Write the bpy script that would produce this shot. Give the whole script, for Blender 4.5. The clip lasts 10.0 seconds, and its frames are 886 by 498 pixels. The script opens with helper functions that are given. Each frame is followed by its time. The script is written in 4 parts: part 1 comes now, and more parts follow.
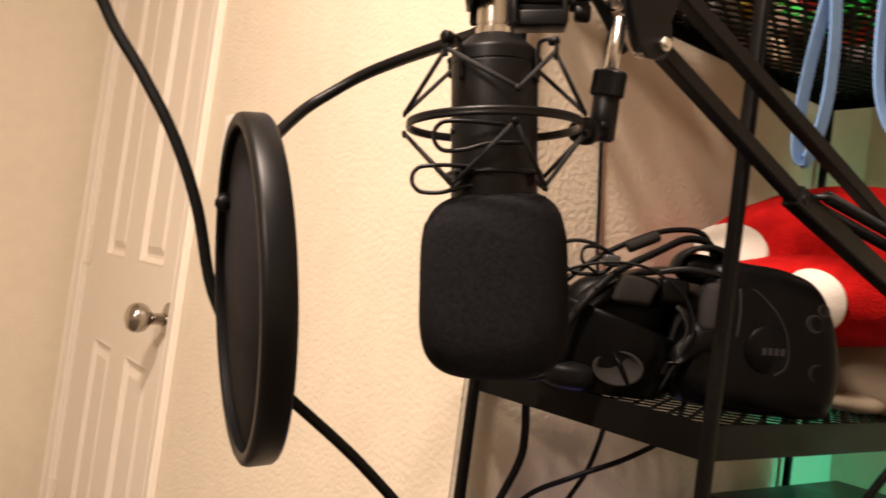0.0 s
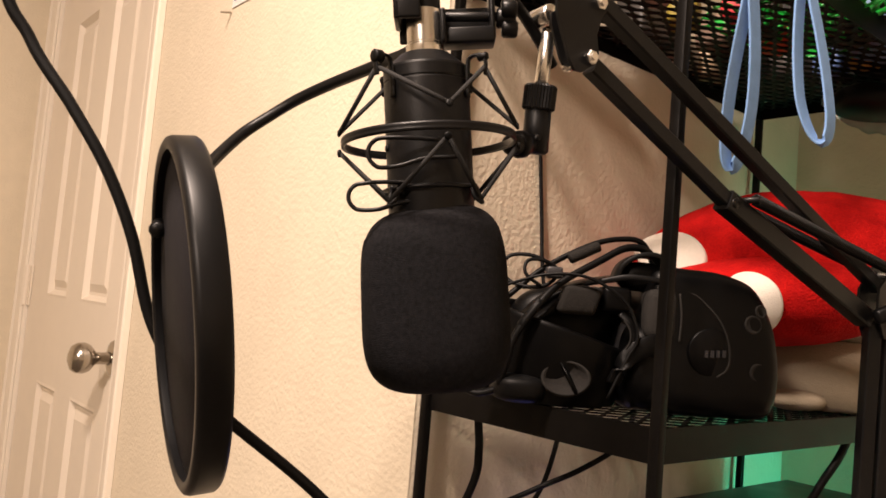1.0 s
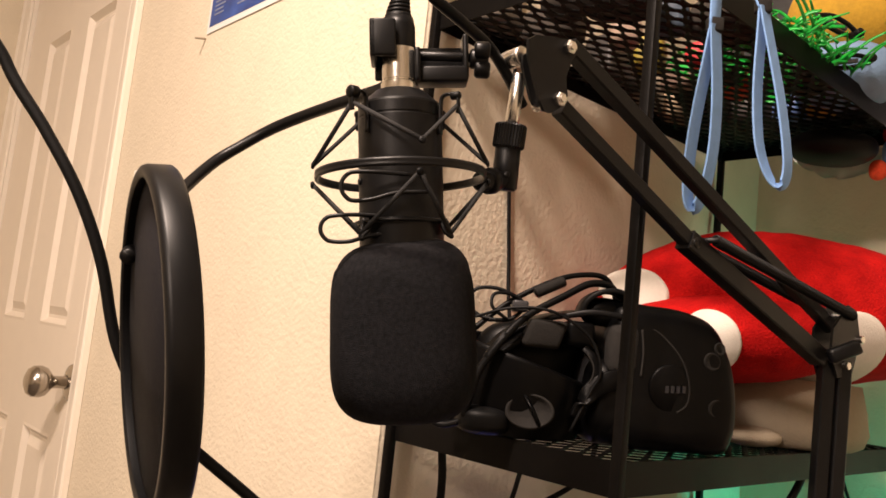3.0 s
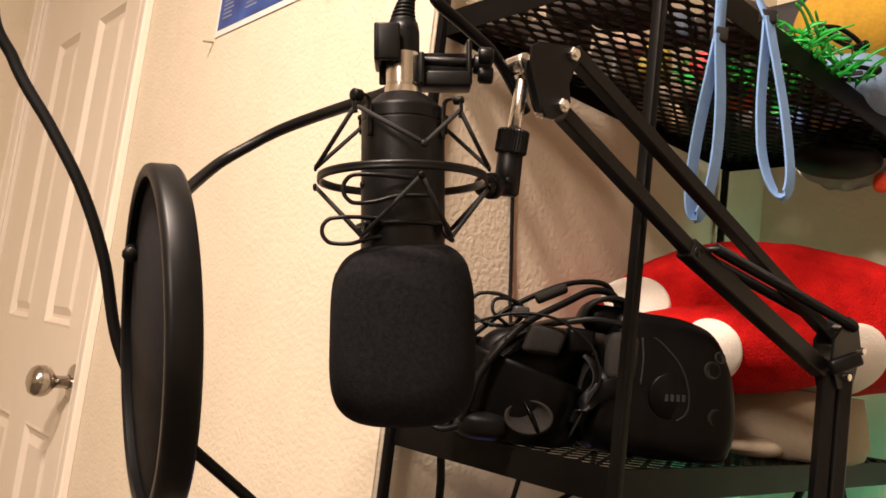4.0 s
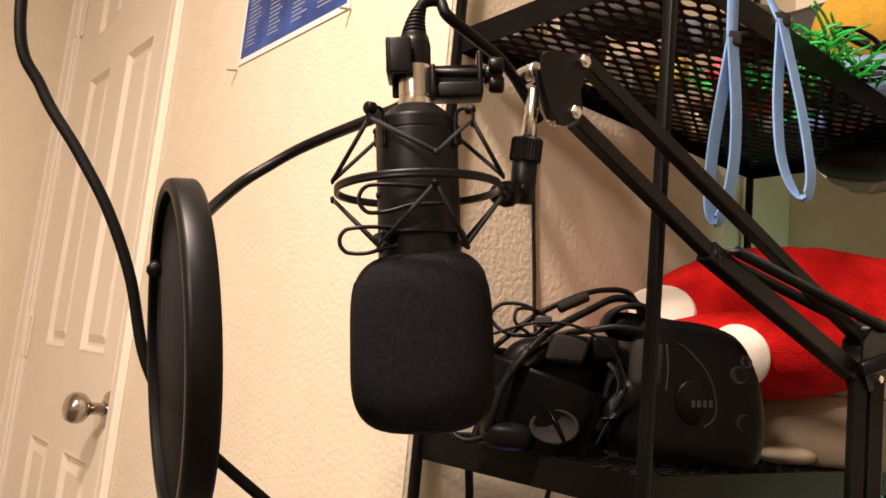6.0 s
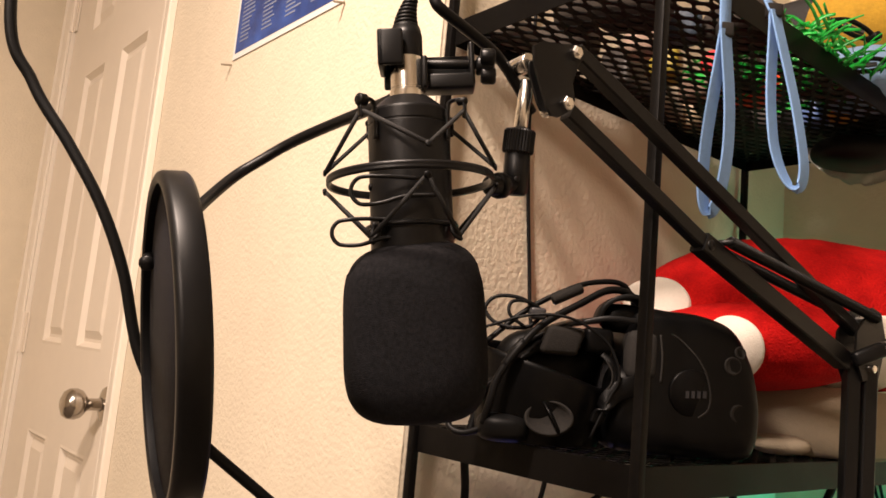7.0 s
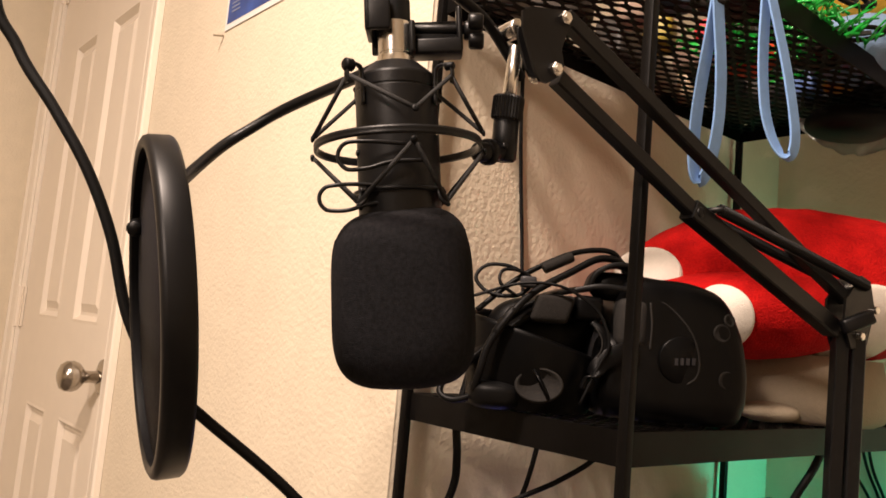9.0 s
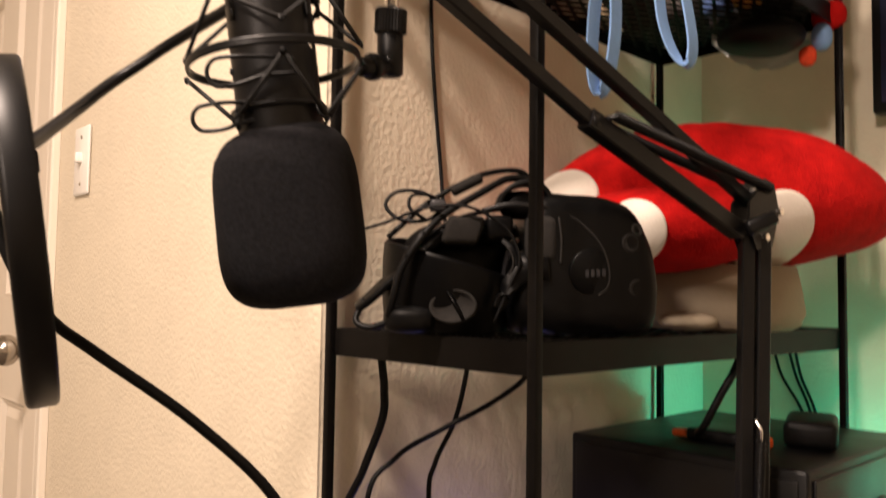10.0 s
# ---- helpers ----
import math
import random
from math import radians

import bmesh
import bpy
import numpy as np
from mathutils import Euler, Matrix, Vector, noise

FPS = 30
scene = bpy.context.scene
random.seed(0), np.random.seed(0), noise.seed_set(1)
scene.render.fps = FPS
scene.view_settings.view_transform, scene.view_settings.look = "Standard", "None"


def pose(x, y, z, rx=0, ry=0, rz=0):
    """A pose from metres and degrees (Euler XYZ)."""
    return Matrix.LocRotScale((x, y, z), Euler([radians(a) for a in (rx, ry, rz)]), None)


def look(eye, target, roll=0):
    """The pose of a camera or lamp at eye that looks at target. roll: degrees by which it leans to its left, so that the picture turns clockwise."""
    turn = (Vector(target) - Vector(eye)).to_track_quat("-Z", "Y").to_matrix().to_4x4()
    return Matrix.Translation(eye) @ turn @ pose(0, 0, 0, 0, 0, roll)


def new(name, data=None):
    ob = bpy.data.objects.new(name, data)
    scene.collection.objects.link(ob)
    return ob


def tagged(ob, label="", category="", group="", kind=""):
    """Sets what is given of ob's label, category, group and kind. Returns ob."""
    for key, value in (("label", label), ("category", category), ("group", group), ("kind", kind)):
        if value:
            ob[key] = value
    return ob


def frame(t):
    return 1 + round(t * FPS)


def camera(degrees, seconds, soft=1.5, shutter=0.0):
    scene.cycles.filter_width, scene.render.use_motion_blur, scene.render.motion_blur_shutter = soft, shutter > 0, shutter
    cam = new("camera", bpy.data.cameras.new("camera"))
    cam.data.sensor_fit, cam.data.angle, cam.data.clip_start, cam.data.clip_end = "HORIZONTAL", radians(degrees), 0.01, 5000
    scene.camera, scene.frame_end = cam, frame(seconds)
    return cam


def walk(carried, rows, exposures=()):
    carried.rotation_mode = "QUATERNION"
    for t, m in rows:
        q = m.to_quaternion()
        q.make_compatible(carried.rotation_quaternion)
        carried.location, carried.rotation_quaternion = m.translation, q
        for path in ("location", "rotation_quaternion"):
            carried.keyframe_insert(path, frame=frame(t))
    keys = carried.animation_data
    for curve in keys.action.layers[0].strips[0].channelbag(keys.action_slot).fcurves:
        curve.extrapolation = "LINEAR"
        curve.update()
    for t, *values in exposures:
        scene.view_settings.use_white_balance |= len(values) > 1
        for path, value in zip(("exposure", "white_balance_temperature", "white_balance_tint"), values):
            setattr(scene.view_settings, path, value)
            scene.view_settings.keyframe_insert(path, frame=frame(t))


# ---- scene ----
cam = camera(59.23, 10.0, soft=1.6, shutter=0.5)
# seconds, eye x y z, 90 + pitch, roll, yaw
ROWS = [
    (0.0, -0.0205, 0.0029, 1.0577, 91.898, 7.723, 53.376),
    (0.5, -0.0090, 0.0038, 1.0536, 93.116, 5.690, 49.791),
    (1.0, -0.0140, 0.0084, 1.0527, 94.121, 4.874, 50.125),
    (1.5, -0.0131, 0.0104, 1.0496, 94.790, 4.125, 48.503),
    (2.0, -0.0145, 0.0169, 1.0443, 92.795, 3.381, 50.536),
    (2.5, -0.0083, 0.0019, 1.0545, 95.322, 4.673, 49.379),
    (2.7, -0.0095, 0.0006, 1.0549, 95.977, 5.514, 48.229),
    (3.8, -0.0035, 0.0030, 1.0522, 97.063, 6.715, 47.961),
    (4.0, -0.0052, 0.0018, 1.0523, 96.959, 7.017, 48.285),
    (4.5, 0.0000, 0.0000, 1.0500, 96.731, 7.243, 48.342),
    (5.0, 0.0033, 0.0012, 1.0462, 96.550, 6.793, 48.714),
    (5.5, 0.0071, 0.0028, 1.0449, 98.172, 5.764, 50.052),
    (6.0, 0.0042, 0.0056, 1.0430, 98.401, 5.592, 50.636),
    (7.5, 0.0076, 0.0098, 1.0401, 97.939, 4.977, 50.162),
    (8.0, 0.0081, 0.0126, 1.0385, 97.934, 5.069, 49.469),
    (8.5, 0.0093, 0.0139, 1.0372, 97.762, 4.874, 49.221),
    (9.0, 0.0112, 0.0134, 1.0353, 96.299, 5.119, 50.140),
    (9.5, 0.0116, 0.0179, 1.0331, 95.968, 4.771, 50.059),
    (9.7, 0.0165, 0.0212, 1.0300, 96.268, 4.122, 49.409),
    (9.9, 0.0362, 0.0439, 1.0134, 94.497, 1.773, 47.159),
    (10.0, 0.0372, 0.0513, 1.0094, 93.416, 0.889, 46.968),
]
walk(cam, [(t, pose(x, y, z, rx, 0, yaw) @ pose(0, 0, 0, 0, 0, roll)) for t, x, y, z, rx, roll, yaw in ROWS])

# ---- light ----
world = bpy.data.worlds.new("world")
scene.world = world
world.use_nodes = True
world.node_tree.nodes["Background"].inputs["Color"].default_value = (0.9, 0.75, 0.6, 1)
world.node_tree.nodes["Background"].inputs["Strength"].default_value = 0.008
scene.view_settings.exposure = 0.0


def area_lamp(name, where, target, size, watts, colour, size_y=None):
    data = bpy.data.lights.new(name, "AREA")
    data.energy, data.color, data.size = watts, colour, size
    if size_y:
        data.shape, data.size_y = "RECTANGLE", size_y
    ob = new(name, data)
    ob.matrix_world = look(where, target)
    return ob


WARM = (1.0, 0.79, 0.66)
area_lamp("ceiling_lamp_light", (-0.32, -0.40, 2.33), (-0.35, -0.3, 0), 0.20, 59, WARM)
# Fill lamp added out of view to lift the nook and under-shelf walls.
area_lamp("unseen_fill_light", (0.50, -2.20, 2.33), (0.05, 0.20, 0.4), 0.30, 60, WARM)
area_lamp("green_led_light", (-0.34, 1.270, 0.735), (-0.44, 1.245, 1.2), 0.40, 0.80, (0.0, 0.90, 0.56), 0.02)
led_end = area_lamp("green_led_light_end", (-0.07, 1.245, 0.79), (-0.64, 1.215, 0.84), 0.14, 0.68, (0.0, 0.90, 0.58), 0.02)
led_end.data.spread = radians(105)
# Small unseen source added for the bluish tint on the wall below the shelf.
area_lamp("blue_tint_light", (-0.60, 0.70, 0.62), (-0.70, 0.66, 0.70), 0.10, 0.20, (0.25, 0.25, 1.0), 0.02)


# ---- materials ----
def material(name, colour, rough=0.5, metal=0.0, spread=0.12, scale=60.0, bump=0.0, bump_scale=300.0, sheen=0.0, coat=0.0, second=None, spec=0.5, per_piece=0.0):
    """Procedural surface: base colour varied by two noises, with fine relief."""
    mat = bpy.data.materials.new(name)
    mat.use_nodes = True
    nt = mat.node_tree
    n, li = nt.nodes, nt.links
    b = n["Principled BSDF"]
    b.inputs["Roughness"].default_value = rough
    b.inputs["Metallic"].default_value = metal
    b.inputs["Sheen Weight"].default_value = sheen
    b.inputs["Coat Weight"].default_value = coat
    b.inputs["Specular IOR Level"].default_value = spec
    co = n.new("ShaderNodeTexCoord")
    big, fine = n.new("ShaderNodeTexNoise"), n.new("ShaderNodeTexNoise")
    big.inputs["Scale"].default_value = scale * 0.12
    fine.inputs["Scale"].default_value = scale
    fine.inputs["Detail"].default_value = 5
    for tex in (big, fine):
        li.new(co.outputs["Object"], tex.inputs["Vector"])
    add = n.new("ShaderNodeMath")
    add.operation = "ADD"
    li.new(big.outputs["Fac"], add.inputs[0])
    li.new(fine.outputs["Fac"], add.inputs[1])
    ramp = n.new("ShaderNodeMapRange")
    ramp.inputs["From Min"].default_value, ramp.inputs["From Max"].default_value = 0.6, 1.4
    li.new(add.outputs[0], ramp.inputs["Value"])
    mix = n.new("ShaderNodeMix")
    mix.data_type = "RGBA"
    lo = [c * (1 - spread) for c in colour]
    hi = second or [min(1, c * (1 + spread)) for c in colour]
    mix.inputs[6].default_value = (*lo, 1)
    mix.inputs[7].default_value = (*hi, 1)
    li.new(ramp.outputs[0], mix.inputs[0])
    out = mix.outputs[2]
    if per_piece:
        info, hsv, rng = n.new("ShaderNodeObjectInfo"), n.new("ShaderNodeHueSaturation"), n.new("ShaderNodeMapRange")
        rng.inputs["To Min"].default_value, rng.inputs["To Max"].default_value = 1 - per_piece, 1 + per_piece
        li.new(info.outputs["Random"], rng.inputs["Value"])
        li.new(rng.outputs[0], hsv.inputs["Value"])
        li.new(out, hsv.inputs["Color"])
        out = hsv.outputs["Color"]
    li.new(out, b.inputs["Base Color"])
    rr = n.new("ShaderNodeMapRange")
    rr.inputs["To Min"].default_value, rr.inputs["To Max"].default_value = max(0.03, rough - 0.08), min(1, rough + 0.08)
    li.new(big.outputs["Fac"], rr.inputs["Value"])
    li.new(rr.outputs[0], b.inputs["Roughness"])
    if bump:
        tex, bp = n.new("ShaderNodeTexNoise"), n.new("ShaderNodeBump")
        tex.inputs["Scale"].default_value = bump_scale
        tex.inputs["Detail"].default_value = 3
        li.new(co.outputs["Object"], tex.inputs["Vector"])
        bp.inputs["Strength"].default_value = 1.0
        bp.inputs["Distance"].default_value = bump
        li.new(tex.outputs["Fac"], bp.inputs["Height"])
        li.new(bp.outputs["Normal"], b.inputs["Normal"])
    return mat


M_WALL = material("cream_textured_wall_paint", (0.70, 0.62, 0.485), 0.62, spread=0.05, scale=30, bump=0.0014, bump_scale=150)
M_CEIL = material("ceiling_paint", (0.78, 0.74, 0.68), 0.8, spread=0.04, bump=0.003, bump_scale=90)
M_FLOOR = material("beige_carpet", (0.15, 0.125, 0.10), 0.95, spread=0.3, scale=400, bump=0.004, bump_scale=700)
M_DOOR = material("white_door_paint", (0.78, 0.705, 0.60), 0.38, spread=0.03, scale=20, bump=0.0002, bump_scale=200)
M_TRIM = material("white_trim_paint", (0.80, 0.735, 0.635), 0.35, spread=0.03, scale=20, bump=0.0002, bump_scale=150)
M_NICKEL = material("brushed_nickel", (0.46, 0.42, 0.37), 0.22, 1.0, spread=0.08, scale=200)
M_CHROME = material("polished_steel", (0.86, 0.83, 0.78), 0.24, 1.0, spread=0.06, scale=200)
M_RACK = material("black_powder_coat", (0.0042, 0.0037, 0.0034), 0.42, spec=0.08, spread=0.3, scale=150, bump=0.0002, bump_scale=900)
M_BLACK = material("matte_black_metal", (0.0050, 0.0049, 0.0052), 0.38, spec=0.25, spread=0.25, scale=200, bump=0.0001, bump_scale=1500)
M_GLOSS = material("black_plastic", (0.0042, 0.0042, 0.0046), 0.40, spec=0.22, spread=0.3, scale=120)
M_RUBBER = material("black_rubber", (0.0030, 0.0030, 0.0032), 0.48, spec=0.17, spread=0.25, scale=200)
M_FOAM = material("black_foam", (0.0050, 0.0048, 0.0056), 0.95, spread=0.7, scale=3500, bump=0.0005, bump_scale=1700, spec=0.12, second=(0.014, 0.0135, 0.0155))
M_HEAD = material("black_headset_plastic", (0.0016, 0.0016, 0.0018), 0.38, spec=0.14, spread=0.3, scale=120)
M_MESH = material("black_nylon_screen", (0.0045, 0.0040, 0.0060), 0.8, spec=0.2, spread=0.5, scale=1500, bump=0.0003, bump_scale=2500)
M_CORD = material("black_elastic_cord", (0.0075, 0.007, 0.0068), 0.8, spread=0.4, scale=1200, bump=0.0003, bump_scale=2500)
M_RED = material("red_plush", (0.45, 0.005, 0.007), 0.95, spread=0.3, scale=420, bump=0.0022, bump_scale=420, spec=0.1, second=(0.62, 0.012, 0.010))
M_WHITE = material("white_felt", (0.78, 0.72, 0.64), 0.92, spread=0.05, scale=300, bump=0.0008, bump_scale=700, spec=0.15)
M_CREAM = material("cream_plush", (0.32, 0.27, 0.20), 0.92, spread=0.05, scale=200, bump=0.0008, bump_scale=600, spec=0.15)
M_BLUE = material("light_blue_woven_strap", (0.22, 0.40, 0.74), 0.75, spread=0.12, scale=900, bump=0.0003, bump_scale=1800)
M_GREYPAD = material("dark_grey_pad", (0.0200, 0.0185, 0.0172), 0.8, spec=0.15, spread=0.2, scale=300, bump=0.0004, bump_scale=900)
M_LENS = material("grey_lens_plastic", (0.045, 0.045, 0.05), 0.35, spread=0.15)
M_GREEN = material("bright_green_plastic", (0.008, 0.34, 0.035), 0.35, spread=0.4, scale=80, per_piece=0.3)
M_ORANGE = material("orange_plastic", (0.7, 0.10, 0.01), 0.4, spread=0.2)
M_PRINT = material("grey_print", (0.011, 0.011, 0.014), 0.5, spread=0.1)


# ---- building helpers ----
def part(name, bm, mat, parent=None, label="", smooth=True):
    me = bpy.data.meshes.new(name)
    if smooth:
        for f in bm.faces:
            f.smooth = True
    bm.normal_update()
    bm.to_mesh(me)
    bm.free()
    me.materials.append(mat)
    ob = new(name, me)
    if parent:
        ob.parent = parent
    if label:
        ob["label"] = label
    return ob


def sharpen(ob, degrees=40):
    ob.data.set_sharp_from_angle(angle=radians(degrees))
    return ob


def thing(name, where=(0, 0, 0), m=None):
    ob = new(name)
    ob.empty_display_size = 0.02
    ob.matrix_world = m if m else Matrix.Translation(where)
    return ob


def block(x0, y0, z0, x1, y1, z1, bevel=0.0, segments=2, bm=None):
    bm = bm or bmesh.new()
    got = bmesh.ops.create_cube(bm, size=1.0, matrix=Matrix.Translation(((x0 + x1) / 2, (y0 + y1) / 2, (z0 + z1) / 2)) @ Matrix.Diagonal((abs(x1 - x0), abs(y1 - y0), abs(z1 - z0), 1)))
    if bevel:
        edges = list({e for v in got["verts"] for e in v.link_edges})
        bmesh.ops.bevel(bm, geom=edges, offset=bevel, segments=segments, affect="EDGES", profile=0.5)
    return bm


def catmull(points, steps=8):
    pts = [Vector(p) for p in points]
    pts = [pts[0] * 2 - pts[1]] + pts + [pts[-1] * 2 - pts[-2]]
    out = []
    for k in range(1, len(pts) - 2):
        p0, p1, p2, p3 = pts[k - 1:k + 3]
        for s in range(steps):
            t = s / steps
            out.append(0.5 * (2 * p1 + (p2 - p0) * t + (2 * p0 - 5 * p1 + 4 * p2 - p3) * t * t + (3 * p1 - p0 - 3 * p2 + p3) * t ** 3))
    out.append(pts[-2])
    return out


def sweep(path, section, bm=None, closed=False, caps=True, up=None):
    """A closed section (list of 2D points, or a function of the path's 0..1) carried along a path."""
    bm = bm or bmesh.new()
    path = [Vector(p) for p in path]
    n = len(path)
    tang = []
    for k in range(n):
        a, b = (path[k - 1], path[(k + 1) % n]) if closed else (path[max(k - 1, 0)], path[min(k + 1, n - 1)])
        tang.append((b - a).normalized())
    ref = Vector(up) if up else (Vector((0, 0, 1)) if abs(tang[0].z) < 0.9 else Vector((1, 0, 0)))
    side = tang[0].cross(ref).normalized()
    rings = []
    for k in range(n):
        t = tang[k]
        if up:
            side = t.cross(Vector(up)).normalized()
        else:
            side = (side - t * side.dot(t)).normalized()
        nrm = side.cross(t).normalized()
        sec = section(k / max(1, n - 1)) if callable(section) else section
        rings.append([bm.verts.new(path[k] + side * a + nrm * b) for a, b in sec])
    m = len(rings[0])
    for k in range(n if closed else n - 1):
        r0, r1 = rings[k], rings[(k + 1) % n]
        for j in range(m):
            bm.faces.new((r0[j], r0[(j + 1) % m], r1[(j + 1) % m], r1[j]))
    if caps and not closed:
        bm.faces.new(rings[0][::-1])
        bm.faces.new(rings[-1])
    return bm


def circle(r, sides=10):
    return [(r * math.cos(2 * math.pi * k / sides), r * math.sin(2 * math.pi * k / sides)) for k in range(sides)]


def rect(w, h, bevel=0.0):
    a, b, c = w / 2, h / 2, bevel
    if not c:
        return [(-a, -b), (a, -b), (a, b), (-a, b)]
    return [(-a + c, -b), (a - c, -b), (a, -b + c), (a, b - c), (a - c, b), (-a + c, b), (-a, b - c), (-a, -b + c)]


def tube(points, r, sides=10, steps=8, bm=None, smooth=True):
    return sweep(catmull(points, steps) if smooth and len(points) > 2 else points, circle(r, sides), bm)


def rod(a, b, r, sides=16, bm=None, bevel=0.0):
    """A round bar from a to b, its ends broken by a small chamfer."""
    a, b = Vector(a), Vector(b)
    d = (b - a).normalized()
    if not bevel:
        return sweep([a, b], circle(r, sides), bm)
    path = [a, a + d * bevel, b - d * bevel, b]
    radii = [r - bevel, r, r, r - bevel]
    bm = bm or bmesh.new()
    ref = Vector((0, 0, 1)) if abs(d.z) < 0.9 else Vector((1, 0, 0))
    s = d.cross(ref).normalized()
    n = s.cross(d)
    rings = [[bm.verts.new(p + s * x + n * y) for x, y in circle(q, sides)] for p, q in zip(path, radii)]
    for r0, r1 in zip(rings, rings[1:]):
        for j in range(sides):
            bm.faces.new((r0[j], r0[(j + 1) % sides], r1[(j + 1) % sides], r1[j]))
    bm.faces.new(rings[0][::-1])
    bm.faces.new(rings[-1])
    return bm


def lathe(profile, sides=48, bm=None, m=None, squash=None):
    """Turns (radius, height) rows round z."""
    bm = bm or bmesh.new()
    m = m or Matrix()
    rings = []
    for r, z in profile:
        if r < 1e-6:
            rings.append([bm.verts.new(m @ Vector((0, 0, z)))])
        else:
            rings.append([bm.verts.new(m @ Vector((r * math.cos(2 * math.pi * k / sides), r * math.sin(2 * math.pi * k / sides), z))) for k in range(sides)])
    for r0, r1 in zip(rings, rings[1:]):
        for j in range(sides):
            k = (j + 1) % sides
            if len(r0) == 1 and len(r1) == 1:
                continue
            if len(r0) == 1:
                bm.faces.new((r0[0], r1[k], r1[j]))
            elif len(r1) == 1:
                bm.faces.new((r0[j], r0[k], r1[0]))
            else:
                bm.faces.new((r0[j], r0[k], r1[k], r1[j]))
    return bm


def along(a, b):
    """A frame at a whose z runs to b."""
    d = Vector(b) - Vector(a)
    return Matrix.Translation(a) @ d.to_track_quat("Z", "Y").to_matrix().to_4x4()


def coil(a, b, r, wire, turns, bm=None, per=10, sides=5):
    m = along(a, b)
    n = (Vector(b) - Vector(a)).length
    pts = [m @ Vector((r * math.cos(2 * math.pi * k / per), r * math.sin(2 * math.pi * k / per), n * k / (turns * per))) for k in range(int(turns * per) + 1)]
    return sweep(pts, circle(wire, sides), bm)


def structure(name, bm, mat, label, category, smooth=False):
    return tagged(part(name, bm, mat, None, smooth=smooth), label, category, kind="structure")


# ---- the room ----
WY, WX, RY, LX = 0.513, -0.640, 1.297, -2.480   # door wall, nook's side wall, nook's back wall, far side wall
TOP = 2.42
structure("floor", block(-2.7, -3.0, -0.1, 2.3, 1.5, 0.0), M_FLOOR, "beige carpeted bedroom floor", "floor")
structure("ceiling", block(-2.7, -3.0, TOP, 2.3, 1.5, TOP + 0.1), M_CEIL, "off-white textured ceiling", "ceiling")
DX0, DX1, DTOP = -2.365, -1.572, 2.06           # door opening
bm = block(LX - 0.12, WY, 0, DX0 - 0.012, WY + 0.12, TOP)
block(DX1 + 0.012, WY, 0, WX - 0.001, WY + 0.12, TOP, bm=bm)
block(DX0 - 0.012, WY, DTOP + 0.012, DX1 + 0.012, WY + 0.12, TOP, bm=bm)
structure("wall_north", bm, M_WALL, "cream wall with orange-peel texture round a door", "wall")
bm = block(WX - 0.12, WY + 0.001, 0, WX, RY + 0.12, TOP, bevel=0.004)
structure("wall_nook_side", bm, M_WALL, "cream textured wall of the nook beside the rack", "wall")
structure("wall_nook_back", block(WX + 0.0, RY, 0, 2.3, RY + 0.12, TOP), M_WALL, "cream textured wall behind the rack, lit green", "wall")
structure("wall_west", block(LX - 0.12, -3.0, 0, LX, WY - 0.001, TOP), M_WALL, "plain cream side wall", "wall")
structure("wall_south", block(LX, -3.12, 0, 2.3, -3.0, TOP), M_WALL, "plain cream wall", "wall")
structure("wall_east", block(2.3, -3.0, 0, 2.42, RY, TOP), M_WALL, "plain cream wall", "wall")


# ---- door, casing, switch ----
def recessed_panel(x0, z0, x1, z1, y):
    """A moulded door panel: a sloped groove round a raised field."""
    bm = bmesh.new()
    steps = [(0.0, 0.0), (0.006, -0.001), (0.017, 0.011), (0.024, 0.011), (0.042, 0.003), (0.046, 0.003)]
    rings = [[bm.verts.new((x, y + d, z)) for x, z in ((x0 + i, z0 + i), (x1 - i, z0 + i), (x1 - i, z1 - i), (x0 + i, z1 - i))] for i, d in steps]
    for r0, r1 in zip(rings, rings[1:]):
        for j in range(4):
            bm.faces.new((r0[j], r0[(j + 1) % 4], r1[(j + 1) % 4], r1[j]))
    bm.faces.new(rings[-1])
    return bm


DY = 0.523
PX = ((-2.180, -2.000), (-1.882, -1.695))
PZ = ((0.22, 0.780), (0.992, 1.706), (1.825, 1.965))
door = tagged(thing("door_1", (DX0, DY, 0)), "white painted six-panel interior door, closed", "door", kind="structure")


def door_part(name, bm, mat, label="", parent=None, smooth=False):
    bmesh.ops.translate(bm, verts=bm.verts, vec=(-DX0, -DY, 0))
    return part(name, bm, mat, parent or door, label, smooth)


bm = bmesh.new()
zs = [0.006, PZ[0][0], PZ[0][1], PZ[1][0], PZ[1][1], PZ[2][0], PZ[2][1], DTOP - 0.003]
xs = [DX0 + 0.002, PX[0][0], PX[0][1], PX[1][0], PX[1][1], DX1 - 0.003]
for i in range(5):
    for j in range(7):
        if i in (1, 3) and j in (1, 3, 5):
            continue
        block(xs[i], DY, zs[j], xs[i + 1], DY + 0.035, zs[j + 1], bm=bm)
bmesh.ops.remove_doubles(bm, verts=bm.verts, dist=0.0005)
slab = door_part("slab", bm, M_DOOR)
for x0, x1 in PX:
    for z0, z1 in PZ:
        door_part("door_panel", recessed_panel(x0, z0, x1, z1, DY), M_DOOR)
        
